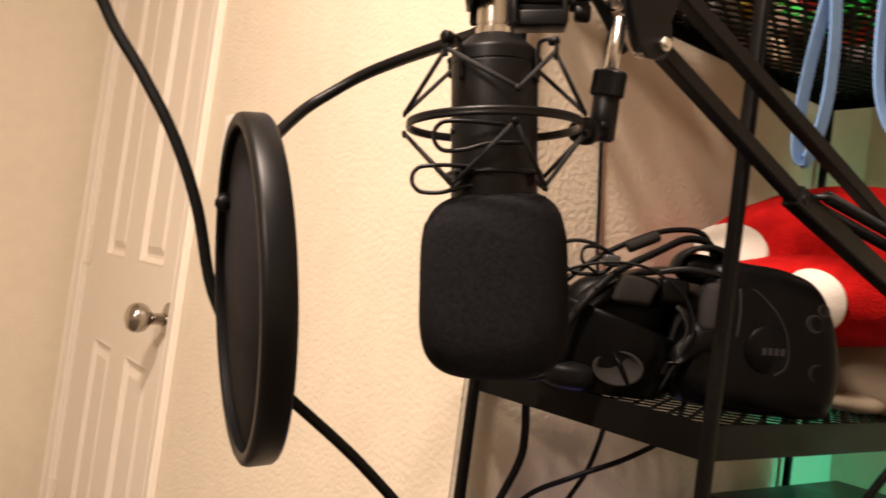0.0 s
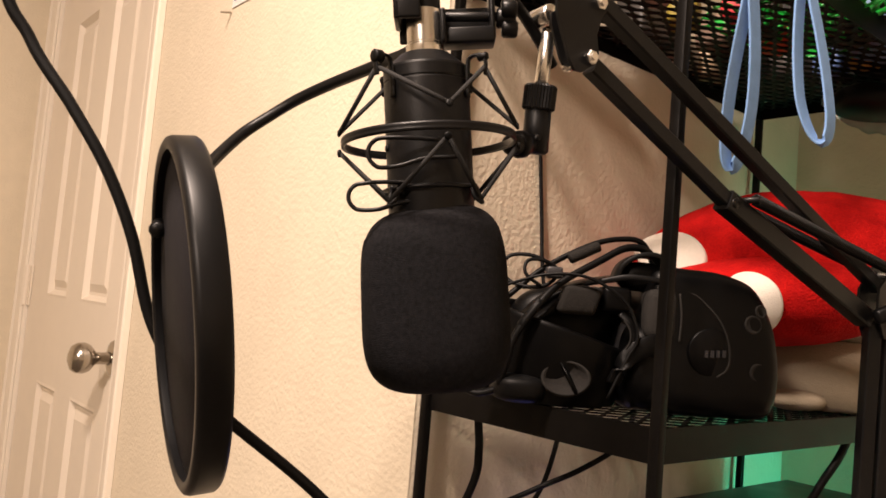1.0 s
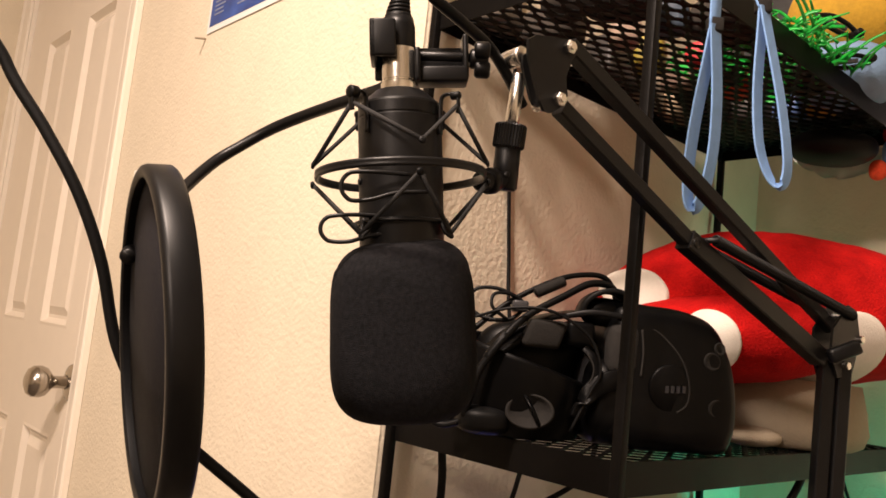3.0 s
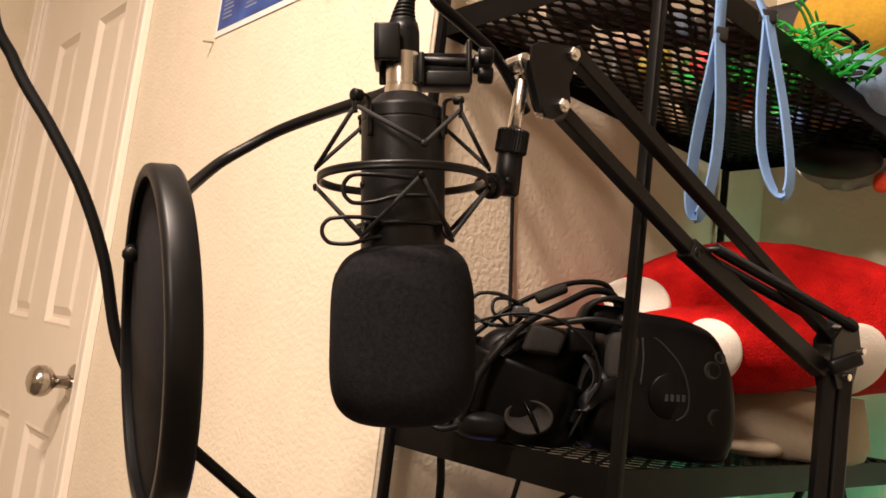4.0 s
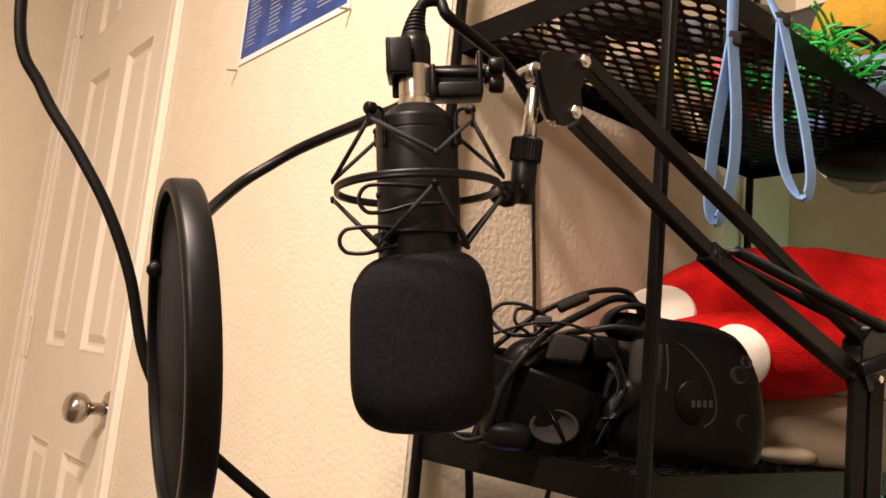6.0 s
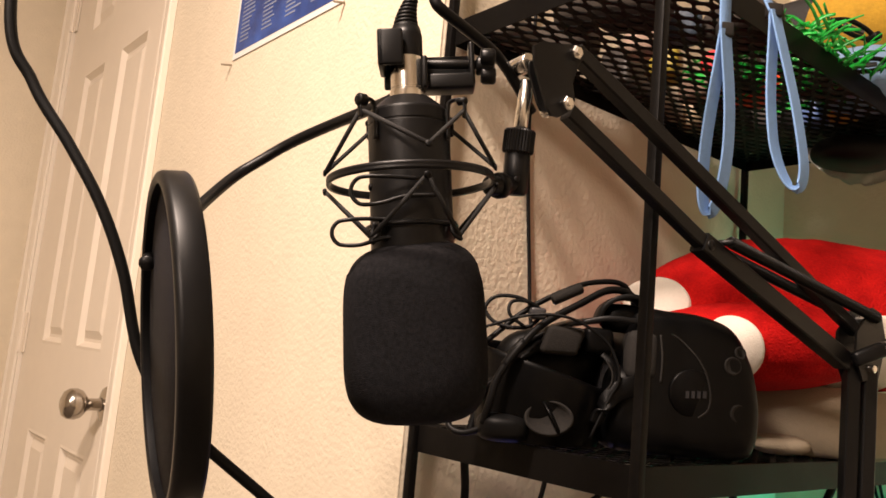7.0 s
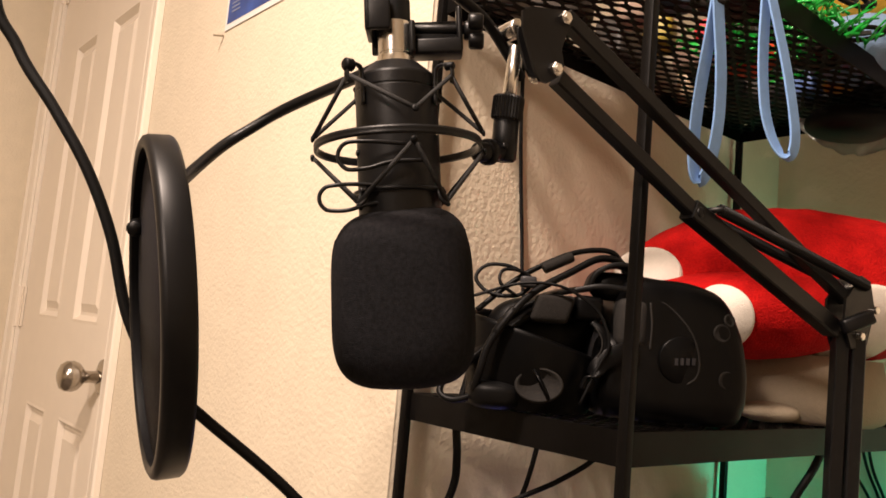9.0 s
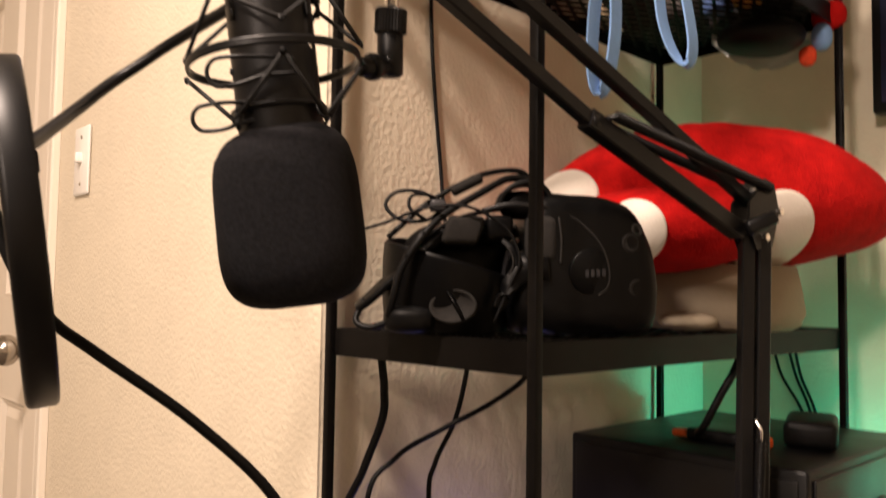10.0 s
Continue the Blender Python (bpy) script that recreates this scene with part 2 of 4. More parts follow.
KX, KZ = -1.612, 0.893
m = Matrix.Translation((KX, DY, KZ)) @ pose(0, 0, 0, 90, 0, 0)
bm = lathe([(0.0360, -0.002), (0.0360, 0.002), (0.0335, 0.006), (0.025, 0.009), (0.014, 0.011)], 40, m=m)
rose = door_part("rosette", bm, M_NICKEL, "brushed nickel rosette", smooth=True)
bm = lathe([(0.0125, 0.009), (0.0115, 0.024), (0.0120, 0.036), (0.019, 0.041), (0.0265, 0.048), (0.0300, 0.058), (0.0290, 0.070), (0.0235, 0.079), (0.012, 0.084), (0, 0.085)], 40, m=m)
door_part("door_knob", bm, M_NICKEL, "round brushed nickel door knob", smooth=True)
for hz in (0.30, 1.012, 1.93):
    bm = rod((DX0 - 0.006, DY - 0.010, hz - 0.055), (DX0 - 0.006, DY - 0.010, hz + 0.055), 0.0065, 12, bevel=0.001)
    block(DX0 - 0.004, DY - 0.005, hz - 0.054, DX0 + 0.020, DY - 0.001, hz + 0.054, bm=bm)
    for k in (-0.033, 0.0, 0.033):
        rod((DX0 - 0.006, DY - 0.010, hz + k - 0.001), (DX0 - 0.006, DY - 0.010, hz + k + 0.001), 0.0072, 12, bm=bm)
    sharpen(door_part("hinge", bm, M_DOOR, "painted-over hinge", smooth=True))
door_part("latch_plate", block(DX1 - 0.004, DY - 0.003, KZ - 0.03, DX1 - 0.001, DY + 0.02, KZ + 0.03), M_NICKEL, "thin metal latch plate")


def casing(a, b, out):
    """A moulded trim strip from a to b, its thick edge towards out."""
    prof = [(0.0, 0.0), (0.0, 0.005), (0.003, 0.007), (0.008, 0.006), (0.014, 0.007), (0.040, 0.010), (0.045, 0.014), (0.054, 0.014), (0.057, 0.011), (0.057, 0.0)]
    bm = bmesh.new()
    rings = [[bm.verts.new((Vector(p) + Vector(out) * u + Vector((0, -1, 0)) * v)) for u, v in prof] for p in (a, b)]
    n = len(prof)
    for j in range(n):
        bm.faces.new((rings[0][j], rings[0][(j + 1) % n], rings[1][(j + 1) % n], rings[1][j]))
    bm.faces.new(rings[0])
    bm.faces.new(rings[1][::-1])
    bmesh.ops.recalc_face_normals(bm, faces=bm.faces)
    return bm


CY = WY - 0.001
for name, bm in (("trim_latch_side", casing((DX1 + 0.006, CY, 0), (DX1 + 0.006, CY, DTOP + 0.063), (1, 0, 0))),
                 ("trim_hinge_side", casing((DX0 - 0.006, CY, 0), (DX0 - 0.006, CY, DTOP + 0.063), (-1, 0, 0))),
                 ("trim_head", casing((DX0 - 0.005, CY, DTOP + 0.006), (DX1 + 0.005, CY, DTOP + 0.006), (0, 0, 1)))):
    structure(name, bm, M_TRIM, "white moulded door casing", "trim")
bm = block(DX1 + 0.001, WY - 0.0005, 0, DX1 + 0.011, WY + 0.10, DTOP + 0.011)
block(DX0 - 0.011, WY - 0.0005, 0, DX0 - 0.001, WY + 0.10, DTOP + 0.02, bm=bm)
block(DX0 - 0.001, WY - 0.0005, DTOP + 0.001, DX1 + 0.001, WY + 0.10, DTOP + 0.02, bm=bm)
block(DX0 - 0.001, DY + 0.037, 0, DX1 + 0.001, DY + 0.05, DTOP + 0.001, bm=bm)
structure("door_jamb", bm, M_TRIM, "white painted door jamb", "trim")
bm = casing((DX1 + 0.065, CY, 0), (WX - 0.002, CY, 0), (0, 0, 1))
structure("baseboard", bm, M_TRIM, "white baseboard", "trim")

M_SWITCH = material("white_switch_plastic", (0.86, 0.83, 0.78), 0.3, spread=0.02)
sw = tagged(thing("light_switch", (-1.378, WY, 1.234)), "white toggle light switch plate on the cream wall", "light switch")
part("plate", block(-0.036, -0.006, -0.060, 0.036, -0.0005, 0.060, bevel=0.003), M_SWITCH, sw)
part("toggle", block(-0.005, -0.016, -0.004, 0.005, -0.005, 0.014, bevel=0.002), M_SWITCH, sw)
for z in (-0.041, 0.041):
    part("screw", lathe([(0.0035, 0.0055), (0.003, 0.007), (0, 0.0072)], 12, m=pose(0, 0, z, 90)), M_NICKEL, sw)

# ---- poster with pins ----
PXL, PXR, PZB = -1.197, -0.858, 1.501
poster = tagged(thing("poster", (PXL, WY - 0.001, PZB)), "dark blue printed poster with white border pinned to the wall", "poster")
M_PAPER = material("white_paper", (0.75, 0.74, 0.72), 0.45, spread=0.03)
M_NAVY = material("dark_blue_print", (0.018, 0.028, 0.15), 0.4, spread=0.5, scale=18, second=(0.05, 0.13, 0.48))
M_TEXT = material("pale_print", (0.20, 0.23, 0.34), 0.5, spread=0.15)
W = PXR - PXL
part("sheet", block(0, -0.0010, 0, W, -0.0003, 0.46), M_PAPER, poster, smooth=False)
part("printed_area", block(0.008, -0.0016, 0.010, W - 0.008, -0.0011, 0.45), M_NAVY, poster, smooth=False)
rnd = random.Random(4)
for col in range(4):
    bm = bmesh.new()
    x0 = 0.022 + col * 0.076
    for k in range(56):
        z = 0.026 + k * 0.0072
        w = 0.026 + rnd.random() * 0.020
        block(x0, -0.0021, z, x0 + w, -0.0017, z + 0.0030, bm=bm)
    part("text_column", bm, M_TEXT, poster, smooth=False)
for x, z in ((-0.004, -0.006), (W + 0.002, -0.002)):
    pin = part("push_pin", rod((x, 0, z), (x + 0.002, -0.018, z - 0.005), 0.0018, 8, bevel=0.0004), M_CREAM, poster, "small tan pin")

# ---- the rack ----
AX, BX, NY, FY = -0.628, -0.356, 0.517, 1.142
Z1, Z2, RIM = 0.947, 1.381, 0.027
rack = tagged(thing("storage_rack", (BX, NY, 0)), "black metal storage rack with expanded-mesh shelves in the nook", "storage rack")


def rack_part(name, bm, mat=M_RACK, label="", parent=None, smooth=False):
    bmesh.ops.translate(bm, verts=bm.verts, vec=(-BX, -NY, 0))
    return part(name, bm, mat, parent or rack, label, smooth)


for x in (AX, BX):
    for y in (NY, FY):
        sharpen(rack_part("post", block(x - 0.0047, y - 0.0047, 0.0, x + 0.0047, y + 0.0047, 1.86, bevel=0.0016), smooth=True))


def deck(z, pitch_x=0.0092, pitch_y=0.036, strand=0.0050):
    """Expanded metal: zigzag strands that meet at the knuckles."""
    verts, faces = [], []
    nx = int((BX - AX - 0.014) / pitch_x)
    steps = (1.0, 0.72, -0.72, -1.0, -0.72, 0.72)
    for i in range(nx):
        cx = AX + 0.007 + (i + 0.5) * pitch_x
        base = len(verts)
        n = int((FY - NY - 0.012) / (pitch_y / 6))
        for j in range(n + 1):
            x = cx + (1 if i % 2 else -1) * (pitch_x / 2 - 0.0006) * steps[j % 6]
            y = NY + 0.006 + j * pitch_y / 6
            for dx, dz in ((-strand / 2, 0), (strand / 2, 0.0009), (strand / 2, 0.0023), (-strand / 2, 0.0014)):
                verts.append((x + dx - BX, y - NY, z + dz))
        for j in range(n):
            a, b = base + 4 * j, base + 4 * j + 4
            for k in range(4):
                l = (k + 1) % 4
                faces.append((a + k, a + l, b + l, b + k))
    me = bpy.data.meshes.new("mesh_deck")
    me.from_pydata(verts, [], faces)
    me.materials.append(M_RACK)
    return me


def shelf_frame(z):
    """One bent sheet: upright rim all round with a turned-in seat for the deck."""
    sec = [(0.0, 0.0), (0.0, RIM), (0.0012, RIM + 0.0006), (0.012, RIM - 0.003), (0.012, RIM - 0.0045), (0.0018, RIM - 0.0012), (0.0018, 0.0)]
    x0, x1, y0, y1 = AX + 0.002, BX - 0.002, NY + 0.002, FY - 0.002
    bm = bmesh.new()
    rings = [[bm.verts.new((cx + sx * i, cy + sy * i, z + h)) for i, h in sec] for cx, cy, sx, sy in ((x0, y0, 1, 1), (x1, y0, -1, 1), (x1, y1, -1, -1), (x0, y1, 1, -1))]
    for k in range(4):
        r0, r1 = rings[k], rings[(k + 1) % 4]
        for j in range(len(sec)):
            l = (j + 1) % len(sec)
            bm.faces.new((r0[j], r1[j], r1[l], r0[l]))
    bmesh.ops.recalc_face_normals(bm, faces=bm.faces)
    return bm


for z in (Z1, Z2, 0.55, 0.15):
    shelf = rack_part("shelf", shelf_frame(z))
    d = new("mesh_deck", deck(z + (0.013 if z == Z2 else RIM - 0.003)))
    d.parent = shelf
    tagged(d, kind="stuff")


# ---- microphone on its shock mount ----
R75 = Vector((0.6405, 0.768, 0)).normalized()
AHEAD = Vector((-0.768, 0.6405, 0))
UP = (Vector((0, 0, 1)) - 0.128 * R75 - 0.03 * AHEAD).normalized()
RT = (R75 - UP * R75.dot(UP)).normalized()
AW = UP.cross(RT)
MIC = Matrix.Translation((-0.3840, 0.2990, 1.151)) @ Matrix((RT, AW, UP)).transposed().to_4x4() @ Matrix.Scale(1.080, 4)

mic = tagged(thing("microphone", m=MIC), "black condenser microphone hanging upside down with silver neck", "microphone")
bm = lathe([(0.0, -0.060), (0.0235, -0.060), (0.0243, -0.055), (0.0243, 0.0320), (0.0239, 0.0325), (0.0239, 0.0332), (0.0243, 0.0337), (0.0243, 0.0398), (0.0239, 0.0410), (0.0145, 0.0492), (0.0135, 0.0496), (0.0, 0.0496)], 56)
sharpen(part("body", bm, M_BLACK, mic), 18)
bm = lathe([(0.0, 0.0490), (0.0104, 0.0490), (0.0107, 0.0496), (0.0107, 0.0544), (0.0098, 0.0549), (0.0094, 0.0553), (0.0094, 0.0559), (0.0100, 0.0564), (0.0100, 0.0745), (0.0094, 0.0750), (0.0, 0.0752)], 40)
sharpen(part("neck", bm, M_CHROME, mic, "polished silver neck"), 30)
for a, h in ((200, -0.004), (300, -0.004), (205, -0.036), (335, 0.006)):
    c, s = math.cos(radians(a)), math.sin(radians(a))
    part("screw", rod((0.0238 * c, 0.0238 * s, h), (0.0256 * c, 0.0256 * s, h), 0.0020, 10, bevel=0.0005), M_CHROME if a == 335 else M_BLACK, mic)

bm = bmesh.new()
rows, sides, hh = [], 72, 0.0515
FZ = -0.0885
for k in range(40):
    v = -1 + 2 * k / 39
    v = math.copysign(1 - (1 - abs(v)) ** 1.6, v)
    rz = (1 - abs(v) ** 4.2) ** (1 / 3.4) if abs(v) < 1 else 0.0
    taper = 1.0 + 0.020 * -v
    r = 0.0412 * rz * taper
    if k < 39 and k > 0:
        ring = []
        for j in range(sides):
            a = 2 * math.pi * j / sides
            c, s = math.cos(a), math.sin(a)
            q = (abs(c) ** 2.5 + abs(s) ** 2.5) ** (-1 / 2.5)
            w = 1 + 0.006 * noise.noise(Vector((c * 1.5, s * 1.5, v * 2)))
            ring.append(bm.verts.new((r * q * c * w, r * q * s * 0.92 * w, FZ + hh * v + (0.0015 * c if v > 0.7 else 0))))
        rows.append(ring)
for r0, r1 in zip(rows, rows[1:]):
    for j in range(sides):
        bm.faces.new((r0[j], r0[(j + 1) % sides], r1[(j + 1) % sides], r1[j]))
bm.faces.new(rows[0][::-1])
bm.faces.new(rows[-1])
foam = part("foam_windscreen", bm, M_FOAM)
foam.matrix_world = MIC
tagged(foam, "black rounded foam windscreen over the microphone head", "windscreen")

mount = tagged(thing("shock_mount", m=MIC), "black ring shock mount with zigzag elastic cords", "shock mount")
ring = [(0.0472, -0.0018), (0.0480, -0.0024), (0.0492, -0.0024), (0.0495, -0.0008), (0.0490, 0.0), (0.0495, 0.0008), (0.0492, 0.0024), (0.0480, 0.0024), (0.0472, 0.0018), (0.0472, -0.0018)]
part("ring", lathe(ring, 72), M_BLACK, mount)


def polar(a, r, h):
    return (r * math.sin(radians(a)), -r * math.cos(radians(a)), h)   # 0 faces the viewer's side, 90 to the right


# inner cage: two wire hoops that clip round the body, with upright lugs
for h in (-0.0255,):
    bm = sweep([polar(a, 0.0262, h - 0.002) for a in range(0, 360, 8)], circle(0.0013, 8), closed=True)
    part("cage_hoop", bm, M_BLACK, mount)
lug_a = (-46, 64, 135, 225)
for a in lug_a:
    strip_path = catmull([polar(a, 0.0256, 0.022), polar(a, 0.0260, 0.0380), polar(a, 0.0272, 0.0435), polar(a, 0.0320, 0.0447), polar(a, 0.0358, 0.0437), polar(a, 0.0368, 0.0390), polar(a, 0.0362, 0.0330)], 6)
    bm = sweep(strip_path, rect(0.0036, 0.0014, 0.0004), up=(math.sin(radians(a)), -math.cos(radians(a)), 0))
    part("upper_lug", bm, M_BLACK, mount)
    part("lug_cap", rod(polar(a, 0.0322, 0.0432), polar(a, 0.0382, 0.0432), 0.0037 if a == lug_a[0] else 0.0024, 12, bevel=0.0008), M_RUBBER, mount)
    bm = tube([polar(a - 6, 0.0262, -0.026), polar(a - 6, 0.0280, -0.033), polar(a, 0.0310, -0.0365), polar(a + 6, 0.0285, -0.033), polar(a + 6, 0.0262, -0.026)], 0.0013, 8, 6)
    part("lower_lug", bm, M_BLACK, mount)
low_a = (15, 92, 180, 268)
for k in range(4):
    a0, a1 = lug_a[k], lug_a[(k + 1) % 4]
    mid = low_a[(k + 0) % 4]
    rr = 0.0455 if k == 0 else 0.0505
    hi0, hi1 = polar(a0, 0.0360, 0.0375), polar(a1, 0.0360, 0.0375)
    lowp = polar(mid, rr, 0.0120 if k == 0 else 0.0075)
    part("elastic_cord", sweep([hi0, lowp], circle(0.00135, 8)), M_CORD, mount)
    part("elastic_cord", sweep([lowp, hi1], circle(0.00135, 8)), M_CORD, mount)
    part("cord_knot", rod(Vector(lowp) * 0.985, Vector(lowp) * 1.02, 0.0023, 8, bevel=0.0006), M_RUBBER, mount)
    lo0, lo1 = polar(a0, 0.0305, -0.0345), polar(a1, 0.0305, -0.0345)
    highp = polar(mid, 0.040 if k == 0 else 0.0505, -0.0040)
    part("elastic_cord", sweep([lo0, highp], circle(0.00135, 8)), M_CORD, mount)
    part("elastic_cord", sweep([highp, lo1], circle(0.00135, 8)), M_CORD, mount)
    part("cord_knot", rod(Vector(highp) * 0.985, Vector(highp) * 1.03, 0.0023, 8, bevel=0.0006), M_RUBBER, mount)
# squeeze handles: wire loops that stick out to one side
for h, r, off, y in ((-0.0105, 0.0078, -0.0240, -0.0330), (-0.0320, 0.0070, -0.0370, -0.0230)):
    pts = [(off + 0.030, y + 0.004, h + 0.0065), (off + 0.012, y, h + 0.0075)] + [(off - r * math.sin(q), y, h + r * math.cos(q)) for q in (0.0, 0.6, 1.2, 1.8, 2.4, 3.0)] + [(off + 0.009, y, h - 0.0070), (off + 0.022, y + 0.002, h - 0.0035), (off + 0.040, y + 0.004, h - 0.0030)]
    part("wire_handle", tube(pts, 0.0012, 8, 6), M_BLACK, mount)
# swivel joint to the arm
IM = MIC.inverted()
J0 = IM @ Vector((-0.3740, 0.3620, 1.1610))
J1 = IM @ Vector((-0.3780, 0.3860, 1.1670))
J2 = IM @ Vector((-0.3760, 0.3840, 1.1910))
J3 = IM @ Vector((-0.3740, 0.3830, 1.2060))
part("joint_arm", rod(J0 + (J0 - J1) * 0.25, J1, 0.0062, 20, bevel=0.0012), M_GLOSS, mount)
part("joint_knob", rod(J0 + (J1 - J0) * 0.12, J0 + (J1 - J0) * 0.42, 0.0085, 14, bevel=0.0012), M_GLOSS, mount)
part("swivel", rod(J1 - (J2 - J1).normalized() * 0.0065, J2, 0.0084, 24, bevel=0.0018), M_GLOSS, mount)
bm = bmesh.new()
mm = along(J2 - (J3 - J2) * 0.12, J3)
n = (J3 - J2).length * 1.12
prof = [((0.0104 if k % 2 else 0.0097)) for k in range(64)]
rings = [[bm.verts.new(mm @ Vector((r * s * math.cos(2 * math.pi * k / 64), r * s * math.sin(2 * math.pi * k / 64), z))) for k, r in enumerate(prof)] for z, s in ((0, 0.9), (0.0012, 1), (n - 0.0012, 1), (n, 0.9))]
for r0, r1 in zip(rings, rings[1:]):
    for j in range(64):
        bm.faces.new((r0[j], r0[(j + 1) % 64], r1[(j + 1) % 64], r1[j]))
bm.faces.new(rings[0][::-1])
bm.faces.new(rings[-1])
part("knurled_collar", bm, M_GLOSS, mount, "knurled black collar", smooth=False)
pc = J1 + Vector((0, -0.009, 0.002))
part("screw", rod(pc, pc + Vector((0, -0.0015, 0)), 0.0022, 10, bevel=0.0005), M_BLACK, mount)

# ---- microphone cable ----
cable = tagged(thing("microphone_cable", m=MIC), "black audio cable with ribbed connector boot", "cable")
part("connector", lathe([(0.0, 0.0740), (0.0096, 0.0740), (0.0098, 0.0755), (0.0098, 0.0880), (0.0088, 0.0935), (0.0, 0.0940)], 32), M_GLOSS, cable)
bm = bmesh.new()
prof = [(0.0080, 0.0930)]
for k in range(7):
    z = 0.0940 + k * 0.0025
    r = 0.0078 - k * 0.0005
    prof += [(r, z), (r, z + 0.0016), (r - 0.0011, z + 0.0018), (r - 0.0011, z + 0.0024)]
prof += [(0.0042, 0.1120), (0.0, 0.1120)]
bm = lathe(prof, 28)
for v in bm.verts:
    h = max(0, v.co.z - 0.094)
    v.co.x += h * h * 12
part("strain_relief", bm, M_RUBBER, cable)
w2 = [IM @ Vector(p) for p in (MIC @ Vector((0.0030, 0, 0.1105)), MIC @ Vector((0.0075, 0, 0.1160)), MIC @ Vector((0.0165, 0.002, 0.1165)), (-0.3760, 0.3020, 1.2680), (-0.3740, 0.3270, 1.2600), (-0.3760, 0.3560, 1.2530), (-0.3790, 0.3800, 1.2400))]
part("cord", tube(w2 + [IM @ Vector((-0.381, 0.400, 1.225))], 0.0036, 12, 8), M_RUBBER, cable)

# ---- pop filter ----
AXIS = Vector((0.245, 0.960, 0.145)).normalized()
PUP = (Vector((0, 0, 1)) - AXIS * AXIS.z).normalized()
PSIDE = PUP.cross(AXIS).normalized()
POP = Matrix.Translation((-0.4020, 0.1590, 1.037)) @ Matrix((PSIDE, PUP, AXIS)).transposed().to_4x4()
pop = tagged(thing("pop_filter", m=POP), "round black pop filter with thick ring on a gooseneck", "pop filter")
RO = 0.0892
bm = lathe([(RO - 0.007, 0.000), (RO - 0.006, -0.0012), (RO - 0.003, -0.0012), (RO - 0.0008, 0.000), (RO, 0.002), (RO, 0.0124), (RO - 0.001, 0.0139), (RO - 0.0055, 0.0139), (RO - 0.0065, 0.0129), (RO - 0.007, 0.000)], 96)
part("ring", bm, M_GLOSS, pop)
part("screen", lathe([(0.0, 0.0040), (RO - 0.0066, 0.0040), (RO - 0.0066, 0.0052), (0.0, 0.0052)], 64), M_MESH, pop, "black nylon mesh screen")
part("screen", lathe([(0.0, 0.0085), (RO - 0.0064, 0.0085), (RO - 0.0064, 0.0095), (0.0, 0.0095)], 64), M_MESH, pop, "black nylon mesh screen")
IP = POP.inverted()
gp = [IP @ Vector(p) for p in (MIC @ Vector((0.004, 0.0145, 0.070)), (-0.4290, 0.3130, 1.2210), (-0.4820, 0.3280, 1.2270), (-0.5460, 0.3240, 1.2210), (-0.5820, 0.3140, 1.2110), (-0.5990, 0.2980, 1.1950), (-0.6010, 0.2760, 1.1750), (-0.5720, 0.2390, 1.1400), (-0.5100, 0.1960, 1.1030), (-0.4560, 0.1660, 1.0810))]
path = catmull(gp, 40)
neck = sweep(path, lambda t: circle(0.0049 if round(t * (len(path) - 1)) % 2 else 0.0043, 10))
part("gooseneck", neck, M_BLACK, pop, "ribbed metal gooseneck")
e = IP @ Vector((-0.4560, 0.1660, 1.0800))
part("ring_mount", block(e.x - 0.005, e.y - 0.007, 0.005, e.x + 0.005, e.y + 0.007, 0.020, bevel=0.002), M_GLOSS, pop)

# clamp that grips the microphone's connector
IPM = IP @ MIC


def clamp_part(name, bm, mat, label="", smooth=True):
    bm.transform(IPM)
    return part(name, bm, mat, clamp, label, smooth)


bm = block(0.0100, -0.0060, 0.0545, 0.0400, 0.0100, 0.0640, bevel=0.0015)
block(0.0090, -0.0100, 0.0545, 0.0125, 0.0110, 0.0740, bevel=0.0015, bm=bm)
block(0.0370, -0.0060, 0.0560, 0.0405, 0.0100, 0.0830, bevel=0.0015, bm=bm)
block(-0.0145, 0.0105, 0.0600, 0.0400, 0.0135, 0.0800, bevel=0.0012, bm=bm)
bm.transform(IPM)
clamp = part("clamp", bm, M_GLOSS, pop, "black plastic screw clamp")
bm = block(-0.0165, -0.0150, 0.0670, -0.0125, 0.0100, 0.0890, bevel=0.0012)
block(-0.0165, -0.0150, 0.0672, -0.0015, -0.0112, 0.0890, bevel=0.0012, bm=bm)
clamp_part("jaw", bm, M_GLOSS)
bm = rod((0.0110, 0.000, 0.0715), (0.0460, 0.000, 0.0700), 0.0028, 12, bevel=0.0006)
clamp_part("screw", bm, M_BLACK)
bm = bmesh.new()
for k in range(3):
    a = radians(20 + 120 * k)
    c, s = math.cos(a) * 0.0062, math.sin(a) * 0.0062
    rod((0.0440, c, 0.0690 + s), (0.0530, c, 0.0685 + s), 0.0052, 14, bm=bm, bevel=0.0012)
rod((0.0415, 0, 0.0695), (0.0520, 0, 0.0688), 0.0058, 14, bm=bm, bevel=0.001)
clamp_part("knob", bm, M_GLOSS, "three-lobed plastic knob")

# ---- boom arm ----
BT, BL = Vector((-0.3412, 0.3990, 1.2600)), Vector((-0.3418, 0.3940, 1.2220))
ET, EL = Vector((-0.2865, 0.772, 1.1135)), Vector((-0.2915, 0.748, 1.0830))
arm = tagged(thing("boom_arm", (-0.30, 0.765, 0.565)), "black scissor boom arm with steel bolts and springs", "microphone arm")
IA = arm.matrix_world.inverted()


